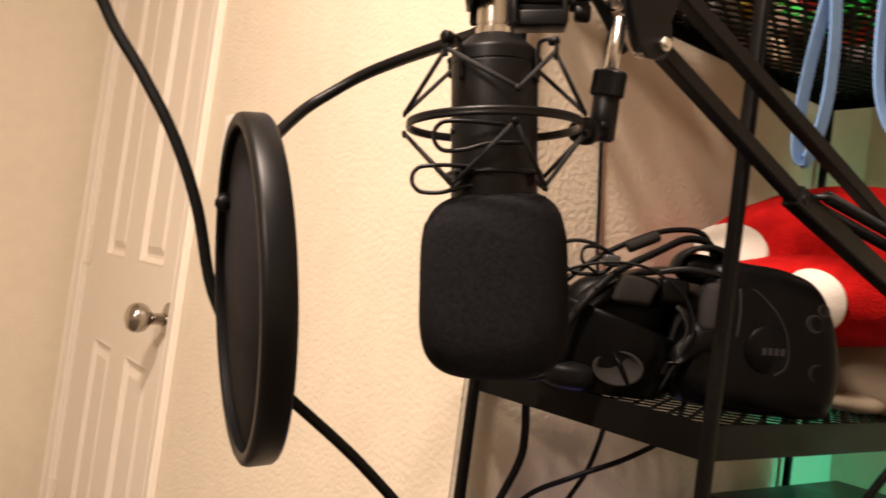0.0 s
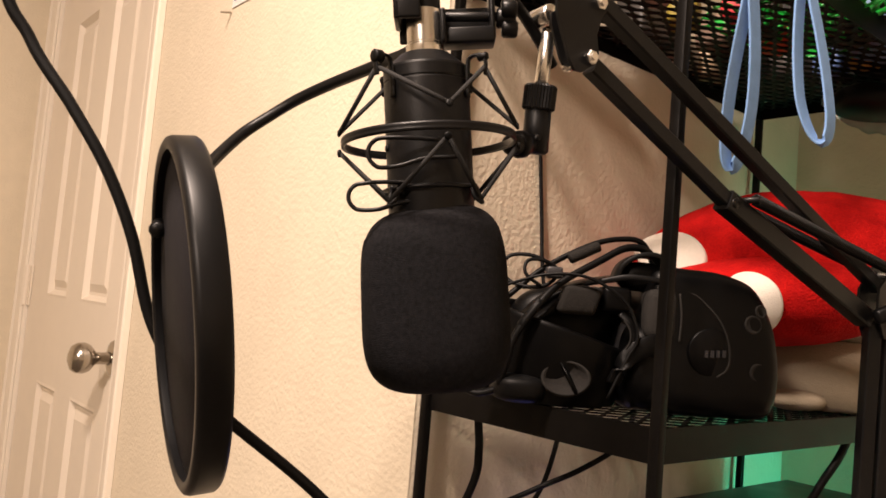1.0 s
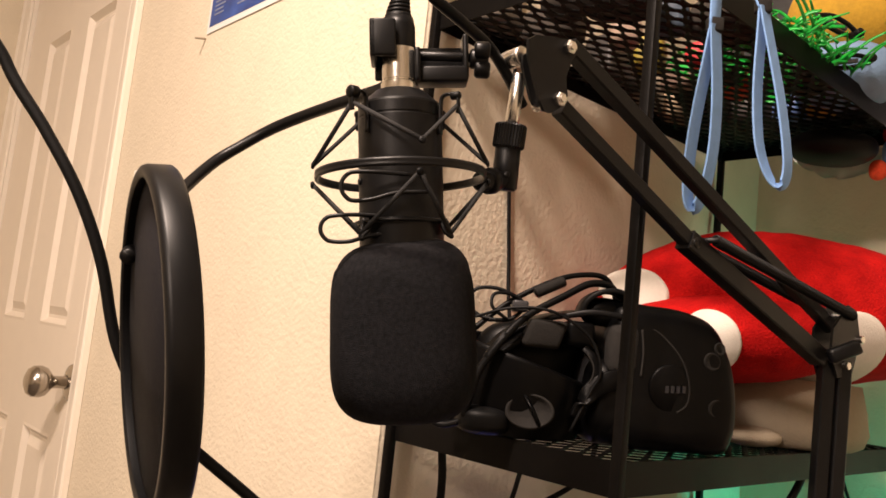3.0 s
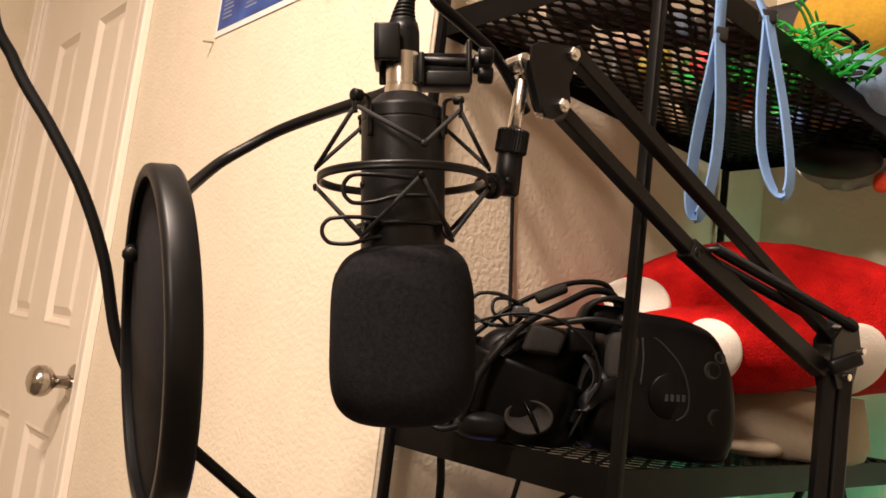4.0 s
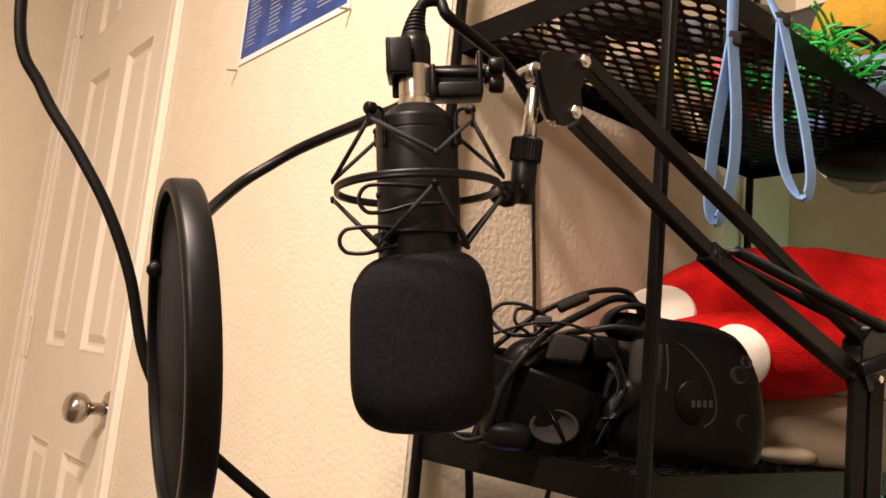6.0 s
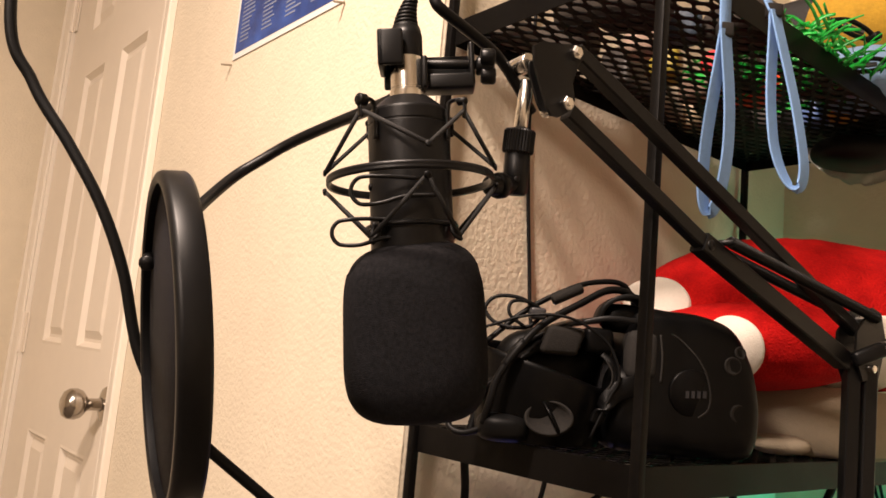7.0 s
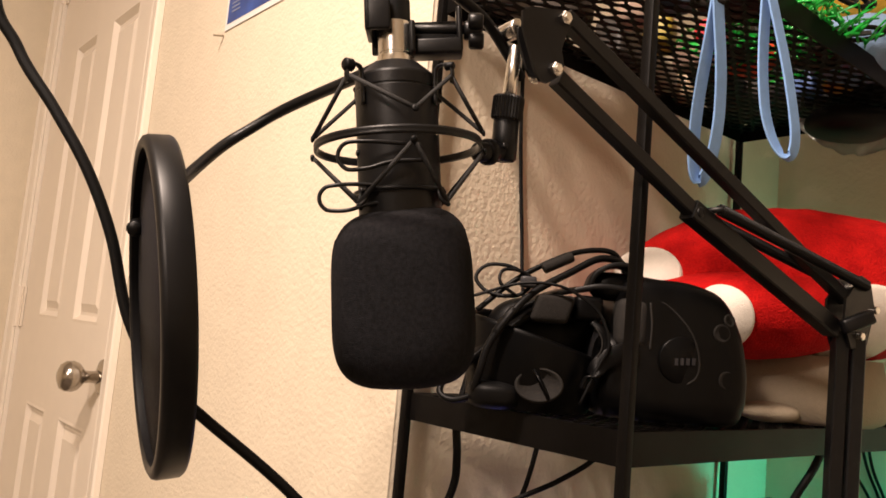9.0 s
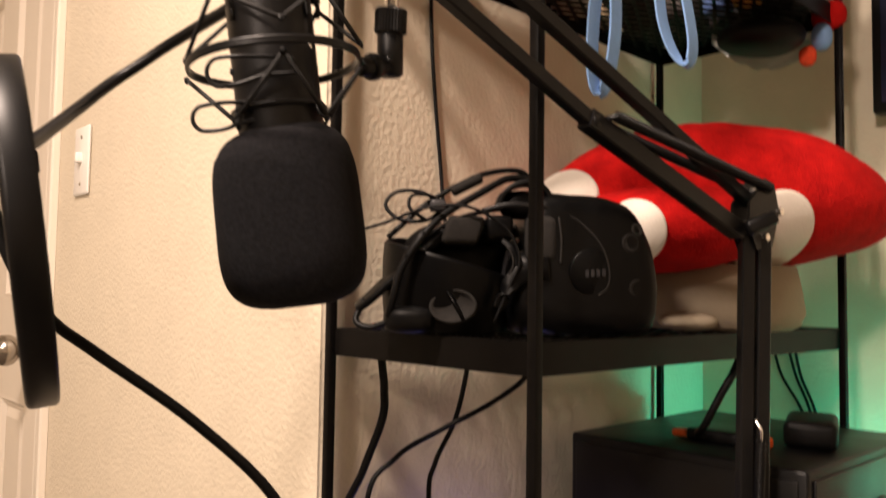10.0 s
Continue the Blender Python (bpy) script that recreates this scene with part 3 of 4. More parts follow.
def arm_part(name, bm, mat, label="", smooth=False):
    bm.transform(IA)
    return part(name, bm, mat, arm, label, smooth)


ARMD = (ET - BT).normalized()
ACR = ARMD.cross(Vector((0, 0, 1))).normalized()      # horizontal, square to the arm
for s in (-1, 1):
    off = ACR * (0.0085 if s > 0 else -0.0060)
    pl = bmesh.new()
    outline = [Vector(v) for v in ((-0.3573, 0.3655, 1.2555), (-0.3564, 0.3716, 1.2603), (-0.3538, 0.3889, 1.2636), (-0.3513, 0.4058, 1.2674), (-0.3507, 0.4099, 1.2605), (-0.3515, 0.4046, 1.2521), (-0.3521, 0.4006, 1.2386),
                                  (-0.3517, 0.4037, 1.2272), (-0.3521, 0.4006, 1.2190), (-0.3535, 0.3907, 1.2115), (-0.3545, 0.3842, 1.2113), (-0.3552, 0.3795, 1.2171), (-0.3559, 0.3750, 1.2265), (-0.3566, 0.3705, 1.2360), (-0.3572, 0.3665, 1.2450))]
    if s < 0:
        mid = sum(outline, Vector()) / len(outline) + ARMD * 0.006
        outline = [mid + (p - mid) * 0.72 for p in outline]
    f = [[pl.verts.new(p + off + ACR * 0.0012 * q) for p in outline] for q in (-1, 1)]
    pl.faces.new(f[0])
    pl.faces.new(f[1][::-1])
    for j in range(len(outline)):
        k = (j + 1) % len(outline)
        pl.faces.new((f[0][j], f[1][j], f[1][k], f[0][k]))
    bmesh.ops.recalc_face_normals(pl, faces=pl.faces)
    arm_part("head_plate", pl, M_BLACK)
for p in (BT, BL):
    sharpen(arm_part("bolt", rod(p - ACR * 0.0262, p + ACR * 0.0042, 0.0030, 12, bevel=0.0005), M_CHROME, "silver steel bolt", True))
    for s in (-1, 1):
        sharpen(arm_part("bolt_head", rod(p + ACR * (0.0100 * s - 0.011), p + ACR * (0.0138 * s - 0.011), 0.0050, 6 if s > 0 else 14, bevel=0.0008), M_CHROME, "silver nut", True))
sq = rect(0.0108, 0.0118, 0.0012)
UB0, UB1 = Vector((-0.3485, 0.4056, 1.2649)), Vector((-0.3027, 0.7670, 1.1022))
LB0, KN = Vector((-0.3501, 0.4040, 1.2202)), Vector((-0.3313, 0.5607, 1.1469))
arm_part("upper_bar", sweep([UB0, UB1], sq), M_BLACK)
arm_part("lower_bar", sweep([LB0, KN], sq), M_BLACK)
arm_part("lower_bar", sweep([KN - ARMD * 0.012, Vector((-0.3038, 0.7453, 1.0730))], rect(0.0150, 0.0160, 0.0012)), M_BLACK)
arm_part("bar_joint", rod(KN - ACR * 0.0085 - ARMD * 0.006, KN + ACR * 0.0085 - ARMD * 0.006, 0.0044, 16, bevel=0.001), M_BLACK, "", True)
arm_part("mount_rod", rod((-0.3740, 0.3830, 1.2050), (-0.3690, 0.3810, 1.2410), 0.0048, 20, bevel=0.0006), M_CHROME, "polished steel rod", True)
arm_part("pivot", rod(Vector((-0.3710, 0.3770, 1.2510)) - ACR * 0.0095, Vector((-0.3710, 0.3770, 1.2510)) + ACR * 0.0090, 0.0066, 24, bevel=0.001), M_CHROME, "steel pivot", True)
S0, S1 = Vector((-0.3215, 0.5700, 1.1535)) - ACR * 0.008, ET + Vector((0, 0, 0.001)) - ACR * 0.011
s0 = S0 + ACR * -0.012
s1 = S1 + ACR * -0.012
arm_part("spring", coil(s0, s1, 0.0042, 0.0010, 95, per=8, sides=5), M_BLACK, "black coil spring", True)
arm_part("spring", coil(S0 + ACR * 0.012, S1 + ACR * 0.012, 0.0042, 0.0010, 95, per=8, sides=5), M_BLACK, "black coil spring", True)
arm_part("spring_pin", rod(s0 - ACR * 0.004, S0 + ACR * 0.016, 0.0026, 10), M_BLACK, "", True)
# elbow
EC = Vector((-0.2885, 0.760, 1.090)) - ACR * 0.011
for s in (-1, 1):
    off = ACR * 0.0090 * s
    pl = bmesh.new()
    outline = [EC + Vector(v) for v in ((-0.002, -0.018, -0.012), (0.000, -0.006, -0.034), (0.004, 0.018, -0.030), (0.004, 0.030, 0.004), (0.003, 0.022, 0.030), (0.001, 0.008, 0.034), (-0.002, -0.016, 0.010))]
    outline = [p - ACR * (p - EC).dot(ACR) for p in outline]
    f = [[pl.verts.new(p + off + ACR * 0.0012 * q) for p in outline] for q in (-1, 1)]
    pl.faces.new(f[0])
    pl.faces.new(f[1][::-1])
    for j in range(len(outline)):
        k = (j + 1) % len(outline)
        pl.faces.new((f[0][j], f[1][j], f[1][k], f[0][k]))
    bmesh.ops.recalc_face_normals(pl, faces=pl.faces)
    arm_part("elbow_plate", pl, M_BLACK)
for p in (ET - ACR * 0.016, EC + Vector((0.002, 0.030, 0.004)), EC + Vector((0, 0.004, -0.022))):
    sharpen(arm_part("bolt", rod(p - ACR * 0.016, p + ACR * 0.016, 0.0036, 12, bevel=0.0005), M_CHROME, "silver steel bolt", True))
wing = block(-0.015, -0.006, -0.0065, 0.015, 0.006, 0.0065, bevel=0.003)
wing.transform(Matrix.Translation(EC + ACR * 0.011 + Vector((0.006, -0.014, -0.010))) @ pose(0, 0, 0, 0, -25, 50))
arm_part("wing_knob", wing, M_GLOSS, "black plastic wing knob", True)
C0, C1 = Vector((-0.2960, 0.762, 1.072)), Vector((-0.3070, 0.768, 0.640))
CD = (C1 - C0).normalized()
CS = Vector((0.62, 0.78, 0)).normalized()
for s in (-1, 1):
    arm_part("column_bar", sweep([C0 + CS * 0.0078 * s, C1 + CS * 0.0078 * s], rect(0.0125, 0.0125, 0.0012), up=(-CS.y, CS.x, 0)), M_BLACK)
arm_part("spring", coil(C0 + Vector((0.008, -0.008, -0.19)), C1 + Vector((0.008, -0.008, 0.06)), 0.0042, 0.0010, 50, per=8), M_BLACK, "black coil spring", True)
arm_part("spring_hook", tube([C0 + Vector((0.008, -0.008, -0.19)), C0 + Vector((0.010, -0.012, -0.180)), C0 + Vector((0.004, -0.010, -0.172))], 0.0014, 8), M_CHROME, "bright steel hook", True)
arm_part("base_clamp", block(-0.352, 0.742, 0.560, -0.280, 0.794, 0.642, bevel=0.004), M_BLACK)


# ---- headset on the middle shelf ----
SHELF = Z1 + RIM + 0.0006
HR = Vector((0.6405, 0.768, 0))
HM = Matrix.Translation((-0.408, 0.598, SHELF)) @ Matrix((HR, Vector((-0.768, 0.6405, 0)), Vector((0, 0, 1)))).transposed().to_4x4()
hs = tagged(thing("vr_headset", m=HM), "black virtual reality headset with straps and cables lying on the shelf", "vr headset")


def superform(cx, cy, cz, ax, ay, az, e1=3.2, e2=3.2, nu=48, nv=28, bend=None):
    bm = bmesh.new()

    def sp(v, e):
        return math.copysign(abs(v) ** (2 / e), v)

    rows = []
    for i in range(1, nv):
        phi = -math.pi / 2 + math.pi * i / nv
        row = []
        for j in range(nu):
            th = 2 * math.pi * j / nu
            p = Vector((ax * sp(math.cos(phi), e1) * sp(math.cos(th), e2), ay * sp(math.cos(phi), e1) * sp(math.sin(th), e2), az * sp(math.sin(phi), e1)))
            if bend:
                p = bend(p)
            row.append(bm.verts.new(p + Vector((cx, cy, cz))))
        rows.append(row)
    for r0, r1 in zip(rows, rows[1:]):
        for j in range(nu):
            bm.faces.new((r0[j], r0[(j + 1) % nu], r1[(j + 1) % nu], r1[j]))
    bm.faces.new(rows[0][::-1])
    bm.faces.new(rows[-1])
    return bm


VISOR = [(-0.022, 0.010), (-0.024, 0.060), (-0.020, 0.118), (-0.0054, 0.1280), (0.0155, 0.1274), (0.0364, 0.1268), (0.0523, 0.1241), (0.0685, 0.1183), (0.0787, 0.1082), (0.0861, 0.0941), (0.0926, 0.0770), (0.0971, 0.0522), (0.0976, 0.0321), (0.0949, 0.0150), (0.0862, 0.0040), (0.0516, 0.0015), (0.0008, 0.0015)]
vc = Vector((0.040, 0, 0.064))
ring0 = [v for v in catmull([(x, 0, z) for x, z in VISOR + VISOR[:1]], 5)][:-1]
for v in ring0:
    v.z = max(v.z, 0.001)


def visor_ring(scale, y):
    return [Vector((vc.x + (v.x - vc.x) * scale, y, max(0.001, vc.z + (v.z - vc.z) * scale))) for v in ring0]


bm = bmesh.new()
rings = [[bm.verts.new(v) for v in visor_ring(k, y)] for k, y in ((0.30, -0.0155), (0.66, -0.0152), (0.83, -0.0140), (0.92, -0.0108), (0.97, -0.0060), (1.0, 0.0000), (1.012, 0.0080), (1.012, 0.0500), (1.0, 0.0950), (0.97, 0.1060), (0.88, 0.1140), (0.6, 0.1170))]
for r0, r1 in zip(rings, rings[1:]):
    for j in range(len(r0)):
        k = (j + 1) % len(r0)
        bm.faces.new((r0[j], r0[k], r1[k], r1[j]))
bm.faces.new(rings[0][::-1])
bm.faces.new(rings[-1])
bmesh.ops.recalc_face_normals(bm, faces=bm.faces)
part("visor", bm, M_HEAD, hs, "rounded matte black visor shell")


def dimple(c, d, r):
    return lathe([(r * 1.18, -0.0006), (r * 1.10, 0.0006), (r, 0.0008), (r * 0.86, 0.0002), (r * 0.6, -0.0004), (0, -0.0005)], 24, m=along(c, Vector(c) + Vector(d)))


for c, d, r in (((0.0690, -0.0146, 0.0838), (0.18, -0.97, 0.06), 0.0070), ((0.0755, -0.0132, 0.0955), (0.30, -0.92, 0.15), 0.0050), ((0.0755, -0.0140, 0.0437), (0.20, -0.97, -0.05), 0.0068), ((0.0600, -0.0030, 0.1150), (0.3, -0.6, 0.75), 0.0030), ((0.0300, -0.0045, 0.1215), (0.0, -0.75, 0.65), 0.0026), ((0.0985, 0.040, 0.066), (1, 0, 0.1), 0.0075), ((0.0985, 0.075, 0.040), (1, 0, 0), 0.0075)):
    c = Vector(c) + Vector(d).normalized() * 0.0006
    part("sensor", dimple(c, d, r), M_GREYPAD, hs, "dimpled tracking sensor")
# side hub with faint print, and the seam that runs round it
hub = part("side_hub", lathe([(0.0205, -0.002), (0.0205, 0.0016), (0.0196, 0.0024), (0.0, 0.0026)], 48, m=Matrix.Translation((0.0345, -0.0138, 0.0575)) @ pose(0, 0, 0, 92, 0, 6)), M_HEAD, hs, "round strap hub with pale print")
for k in range(4):
    x = 0.0285 + k * 0.0050
    part("print", block(x, -0.0172, 0.0530 + 0.0004 * k, x + 0.0030, -0.0160, 0.0590 + 0.0004 * k), M_PRINT, hub, smooth=False)
part("seam", tube([(0.004, -0.0125, 0.1085), (0.018, -0.0148, 0.1050), (0.0302, -0.0155, 0.0955), (0.0400, -0.0157, 0.0850), (0.0470, -0.0157, 0.0720), (0.0505, -0.0155, 0.0560), (0.0485, -0.0155, 0.0440), (0.0405, -0.0155, 0.0370)], 0.0010, 6, 6), M_GREYPAD, hs)
pad = block(-0.0230, -0.0175, 0.0640, 0.0050, 0.012, 0.1080, bevel=0.008, segments=3)
part("face_pad", pad, M_GREYPAD, hs, "dark grey foam face pad")
part("pad_edge", tube([(0.0068, -0.0158, 0.064), (0.0072, -0.0166, 0.085), (0.0050, -0.0158, 0.105)], 0.0011, 6), M_GREYPAD, hs)
part("face_pad", block(-0.034, 0.050, 0.020, -0.018, 0.098, 0.104, bevel=0.007, segments=3), M_GREYPAD, hs, "dark grey foam face pad")
part("lens_ring", lathe([(0.030, 0), (0.030, 0.008), (0.026, 0.010), (0.024, 0.004), (0.0, 0.003)], 36, m=Matrix.Translation((-0.024, 0.035, 0.060)) @ pose(0, 0, 0, 0, -80, -18)), M_LENS, hs, "grey lens surround")


def strap_band(points, width, thick=0.0035, up=(0, 0, 1)):
    w = width if callable(width) else (lambda t: width)
    return sweep(catmull(points, 8), lambda t: rect(thick, w(t), 0.0008), up=up)


# wide moulded rear cradle: an open cuff, its rim higher towards the back of the head
bm = bmesh.new()


def cuff(a, h, inset):
    rx, ry = (0.0620 - inset) * (0.90 + 0.10 * math.sin(min(1, h * 1.3) * math.pi / 2)), (0.0520 - inset) * (0.88 + 0.12 * math.sin(min(1, h * 1.2) * math.pi / 2))
    c, q = math.cos(a), math.sin(a)
    rim = 0.0670 - 0.017 * c + 0.016 * max(0, q)
    return Vector((-0.0870 + rx * c - 0.004 * (1 - h), 0.0340 + ry * q, 0.002 + (rim - 0.002) * h))


rows = [[bm.verts.new(cuff(2 * math.pi * j / 72, h, inset)) for j in range(72)] for h, inset in [(k / 14, 0.0) for k in range(14)] + [(0.985, 0.0002), (1.0, 0.0018), (0.985, 0.0036)] + [(0.95 - k / 8, 0.0040) for k in range(8)]]
for r0, r1 in zip(rows, rows[1:]):
    for j in range(72):
        bm.faces.new((r0[j], r0[(j + 1) % 72], r1[(j + 1) % 72], r1[j]))
bmesh.ops.recalc_face_normals(bm, faces=bm.faces)
part("rear_cradle", bm, M_HEAD, hs, "wide moulded black rear cuff")
part("inner_pad", superform(-0.078, 0.036, 0.026, 0.047, 0.042, 0.024, 3.0, 2.6), M_HEAD, hs, "thick dark inner padding")
cm = Matrix.Translation((-0.0875, -0.0182, 0.0255)) @ pose(0, 0, 0, 78, -4, -12)
bm = bmesh.new()
oval = [(math.cos(2 * math.pi * k / 36), math.sin(2 * math.pi * k / 36)) for k in range(36)]
rows = [[bm.verts.new(cm @ Vector((0.0210 * q * x, 0.0150 * q * y, h))) for x, y in oval] for q, h in ((1.0, -0.004), (1.0, 0.0012), (0.94, 0.0022), (0.86, 0.0016), (0.80, -0.0008), (0.3, -0.0016))]
for r0, r1 in zip(rows, rows[1:]):
    for j in range(36):
        bm.faces.new((r0[j], r0[(j + 1) % 36], r1[(j + 1) % 36], r1[j]))
bm.faces.new(rows[-1])
part("cradle_pad", bm, M_GREYPAD, hs, "grey oval opening in the cuff")
part("cradle_bridge", sweep([cm @ Vector((-0.004, 0.0135, 0.002)), cm @ Vector((0.003, 0.001, 0.0030)), cm @ Vector((0.009, -0.0125, 0.002))], rect(0.0045, 0.0022, 0.0006)), M_HEAD, hs)
part("rear_lining", superform(-0.074, 0.062, 0.058, 0.060, 0.026, 0.048, 2.8, 2.6), M_HEAD, hs, "dark lining of the rear strap")
part("top_strap", strap_band([(-0.128, 0.036, 0.066), (-0.108, 0.024, 0.090), (-0.080, 0.020, 0.106), (-0.050, 0.022, 0.114), (-0.020, 0.026, 0.118), (0.004, 0.034, 0.120)], 0.036, 0.004, up=(0, 1, 0.1)), M_HEAD, hs, "black fabric top strap")
bm = block(-0.0930, -0.0160, 0.0800, -0.0600, 0.0180, 0.1050, bevel=0.0045, segments=3)
for v in bm.verts:
    if v.co.z < 0.09:
        v.co.x -= 0.005
part("strap_block", bm, M_GREYPAD, hs, "dark grey padded strap end")
part("strap_block", block(-0.0590, -0.010, 0.0840, -0.0340, 0.022, 0.1070, bevel=0.005, segments=3), M_HEAD, hs, "black strap end")
# rolled strap over the top and the slim band under it
part("strap_roll", strap_band([(-0.048, 0.004, 0.112), (-0.043, 0.002, 0.126), (-0.030, 0.000, 0.135), (-0.015, 0.000, 0.136), (-0.004, 0.002, 0.128), (0.002, 0.004, 0.114)], 0.026, 0.0045, up=(0, 1, 0)), M_RUBBER, hs, "arched black fabric strap")
part("strap_filling", superform(-0.0230, 0.010, 0.1180, 0.0220, 0.014, 0.0130, 2.8, 2.4, 32, 18), M_HEAD, hs)
part("top_band", strap_band([(-0.062, -0.006, 0.110), (-0.040, -0.012, 0.1155), (-0.018, -0.014, 0.1150), (-0.002, -0.013, 0.1130)], 0.0050, 0.0022), M_GLOSS, hs)
# bracket and side arm between the cuff and the visor
part("buckle", strap_band([(-0.0440, -0.013, 0.0840), (-0.0365, -0.017, 0.0770), (-0.0320, -0.018, 0.0680), (-0.0320, -0.018, 0.0590), (-0.0350, -0.017, 0.0520)], 0.0070, 0.0030, up=(1, 0, 0.4)), M_HEAD, hs, "black curved strap slider")
part("buckle_edge", tube([(-0.0420, -0.0190, 0.0790), (-0.0365, -0.0200, 0.0700), (-0.0360, -0.0200, 0.0610), (-0.0390, -0.0190, 0.0540)], 0.0009, 6), M_GREYPAD, hs)
part("side_arm", strap_band([(-0.004, -0.0165, 0.0600), (-0.020, -0.0185, 0.0580), (-0.034, -0.0180, 0.0500), (-0.042, -0.0175, 0.0380), (-0.048, -0.0170, 0.0240)], lambda t: 0.020 - 0.008 * t, 0.0045, up=(0.5, 0, 1)), M_HEAD, hs)
part("side_panel", superform(-0.014, 0.030, 0.040, 0.026, 0.044, 0.039, 3.6, 3), M_HEAD, hs)
# fallen ear cushion and the loose strap behind it
part("ear_cushion", superform(-0.1240, 0.004, 0.0130, 0.0240, 0.026, 0.0125, 3.2, 2.6), M_RUBBER, hs, "soft black ear cushion")
part("rear_strap", strap_band([(-0.172, 0.010, 0.022), (-0.158, 0.010, 0.034), (-0.140, 0.012, 0.052), (-0.120, 0.016, 0.072), (-0.098, 0.018, 0.092)], lambda t: 0.018 + 0.030 * t, 0.0060, up=(0.2, 1, 0.5)), M_HEAD, hs, "loose black rear strap")


# cables bundled over the headset
hc = tagged(thing("headset_cable", m=HM), "black headset cables looped in a loose bundle", "cable")
for r, pts in ((0.0034, ((-0.1430, -0.012, 0.016), (-0.1390, -0.016, 0.034), (-0.1335, -0.016, 0.056), (-0.1170, -0.016, 0.083), (-0.0960, -0.006, 0.106), (-0.062, 0.006, 0.128), (-0.036, 0.016, 0.143), (-0.014, 0.024, 0.142), (-0.006, 0.030, 0.126))),
               (0.0026, ((-0.145, 0.004, 0.086), (-0.110, 0.010, 0.118), (-0.070, 0.016, 0.142), (-0.042, 0.022, 0.151), (-0.020, 0.026, 0.150), (-0.006, 0.032, 0.132))),
               (0.0018, ((-0.120, 0.000, 0.100), (-0.138, 0.006, 0.104), (-0.148, 0.010, 0.116), (-0.138, 0.012, 0.128), (-0.116, 0.010, 0.128), (-0.098, 0.006, 0.116), (-0.108, 0.002, 0.103), (-0.128, 0.002, 0.100))),
               (0.0016, ((-0.112, 0.000, 0.102), (-0.126, 0.000, 0.112), (-0.124, 0.004, 0.124), (-0.106, 0.006, 0.124), (-0.090, 0.004, 0.112))),
               (0.0014, ((-0.185, 0.008, 0.088), (-0.150, 0.000, 0.098), (-0.110, -0.012, 0.112), (-0.075, -0.020, 0.112), (-0.045, -0.022, 0.096), (-0.0335, -0.023, 0.078), (-0.0310, -0.023, 0.062), (-0.0380, -0.021, 0.046), (-0.0520, -0.020, 0.012))),
               (0.0030, ((-0.165, 0.008, 0.030), (-0.172, 0.000, 0.012), (-0.160, -0.006, 0.006), (-0.140, -0.004, 0.012)))):
    part("cord", tube(pts, r, 10, 8), M_RUBBER, hc)
part("jack", rod((-0.1290, -0.016, 0.066), (-0.1130, -0.014, 0.090), 0.0040, 14, bevel=0.001), M_RUBBER, hc)
part("jack_tip", rod((-0.1325, -0.016, 0.061), (-0.1285, -0.016, 0.067), 0.0018, 10), material("brass", (0.7, 0.45, 0.15), 0.3, 1.0), hc, "small brass jack tip")
part("strain_relief", rod((-0.088, 0.004, 0.128), (-0.062, 0.008, 0.142), 0.0048, 12, bevel=0.001), M_GREYPAD, hc)
part("cable_tie", block(-0.108, -0.004, 0.110, -0.094, 0.012, 0.120, bevel=0.002), M_LENS, hc, "grey cable clip")

# ---- cables hanging below the shelf and on the walls ----


def cord_thing(name, pts, r, label, mat=M_RUBBER, steps=8):
    o = Vector(pts[-1])
    ob = part(name, tube([Vector(p) - o for p in pts], r, 10, steps), mat)
    ob.location = o
    return tagged(ob, label, "cable")


cord_thing("cable", [(-0.5780, 0.555, 1.000), (-0.5830, 0.548, 0.955), (-0.5830, 0.552, 0.915), (-0.589, 0.555, 0.883), (-0.606, 0.545, 0.830), (-0.630, 0.535, 0.760), (-0.628, 0.545, 0.600), (-0.60, 0.58, 0.572)], 0.0042, "thick black cable hanging below the shelf")
cord_thing("cable", [(-0.515, 0.712, 0.968), (-0.524, 0.704, 0.925), (-0.552, 0.676, 0.893), (-0.590, 0.640, 0.864), (-0.625, 0.604, 0.832), (-0.632, 0.570, 0.780), (-0.62, 0.58, 0.575)], 0.0030, "thin black cable sagging across the wall")
cord_thing("cable", [(-0.573, 0.666, 0.968), (-0.577, 0.663, 0.925), (-0.588, 0.657, 0.872), (-0.604, 0.643, 0.825), (-0.610, 0.640, 0.775), (-0.60, 0.65, 0.575)], 0.0028, "thin black cable hanging below the shelf")
cord_thing("cable", [(-0.6365, 0.648, 1.90), (-0.6365, 0.652, 1.50), (-0.6365, 0.656, 1.33), (-0.6365, 0.664, 1.24), (-0.6360, 0.674, 1.16), (-0.630, 0.676, 1.10), (-0.615, 0.680, 1.03), (-0.600, 0.70, 0.980)], 0.0023, "thin grey-black cable running down the wall")
cord_thing("cable", [(-0.360, 0.880, 0.972), (-0.370, 0.869, 0.933), (-0.382, 0.860, 0.905), (-0.398, 0.856, 0.872), (-0.420, 0.880, 0.857)], 0.0042, "black cable dropping onto the box")
for a, b, c in ((-0.520, -0.505, -0.462), (-0.500, -0.482, -0.452), (-0.486, -0.474, -0.444)):
    cord_thing("cable", [(a, 1.288, 0.985), (b, 1.290, 0.900), (c, 1.290, 0.808), (c + 0.01, 1.285, 0.60), (c, 1.25, 0.572)], 0.0022, "thin black cable on the green-lit wall")
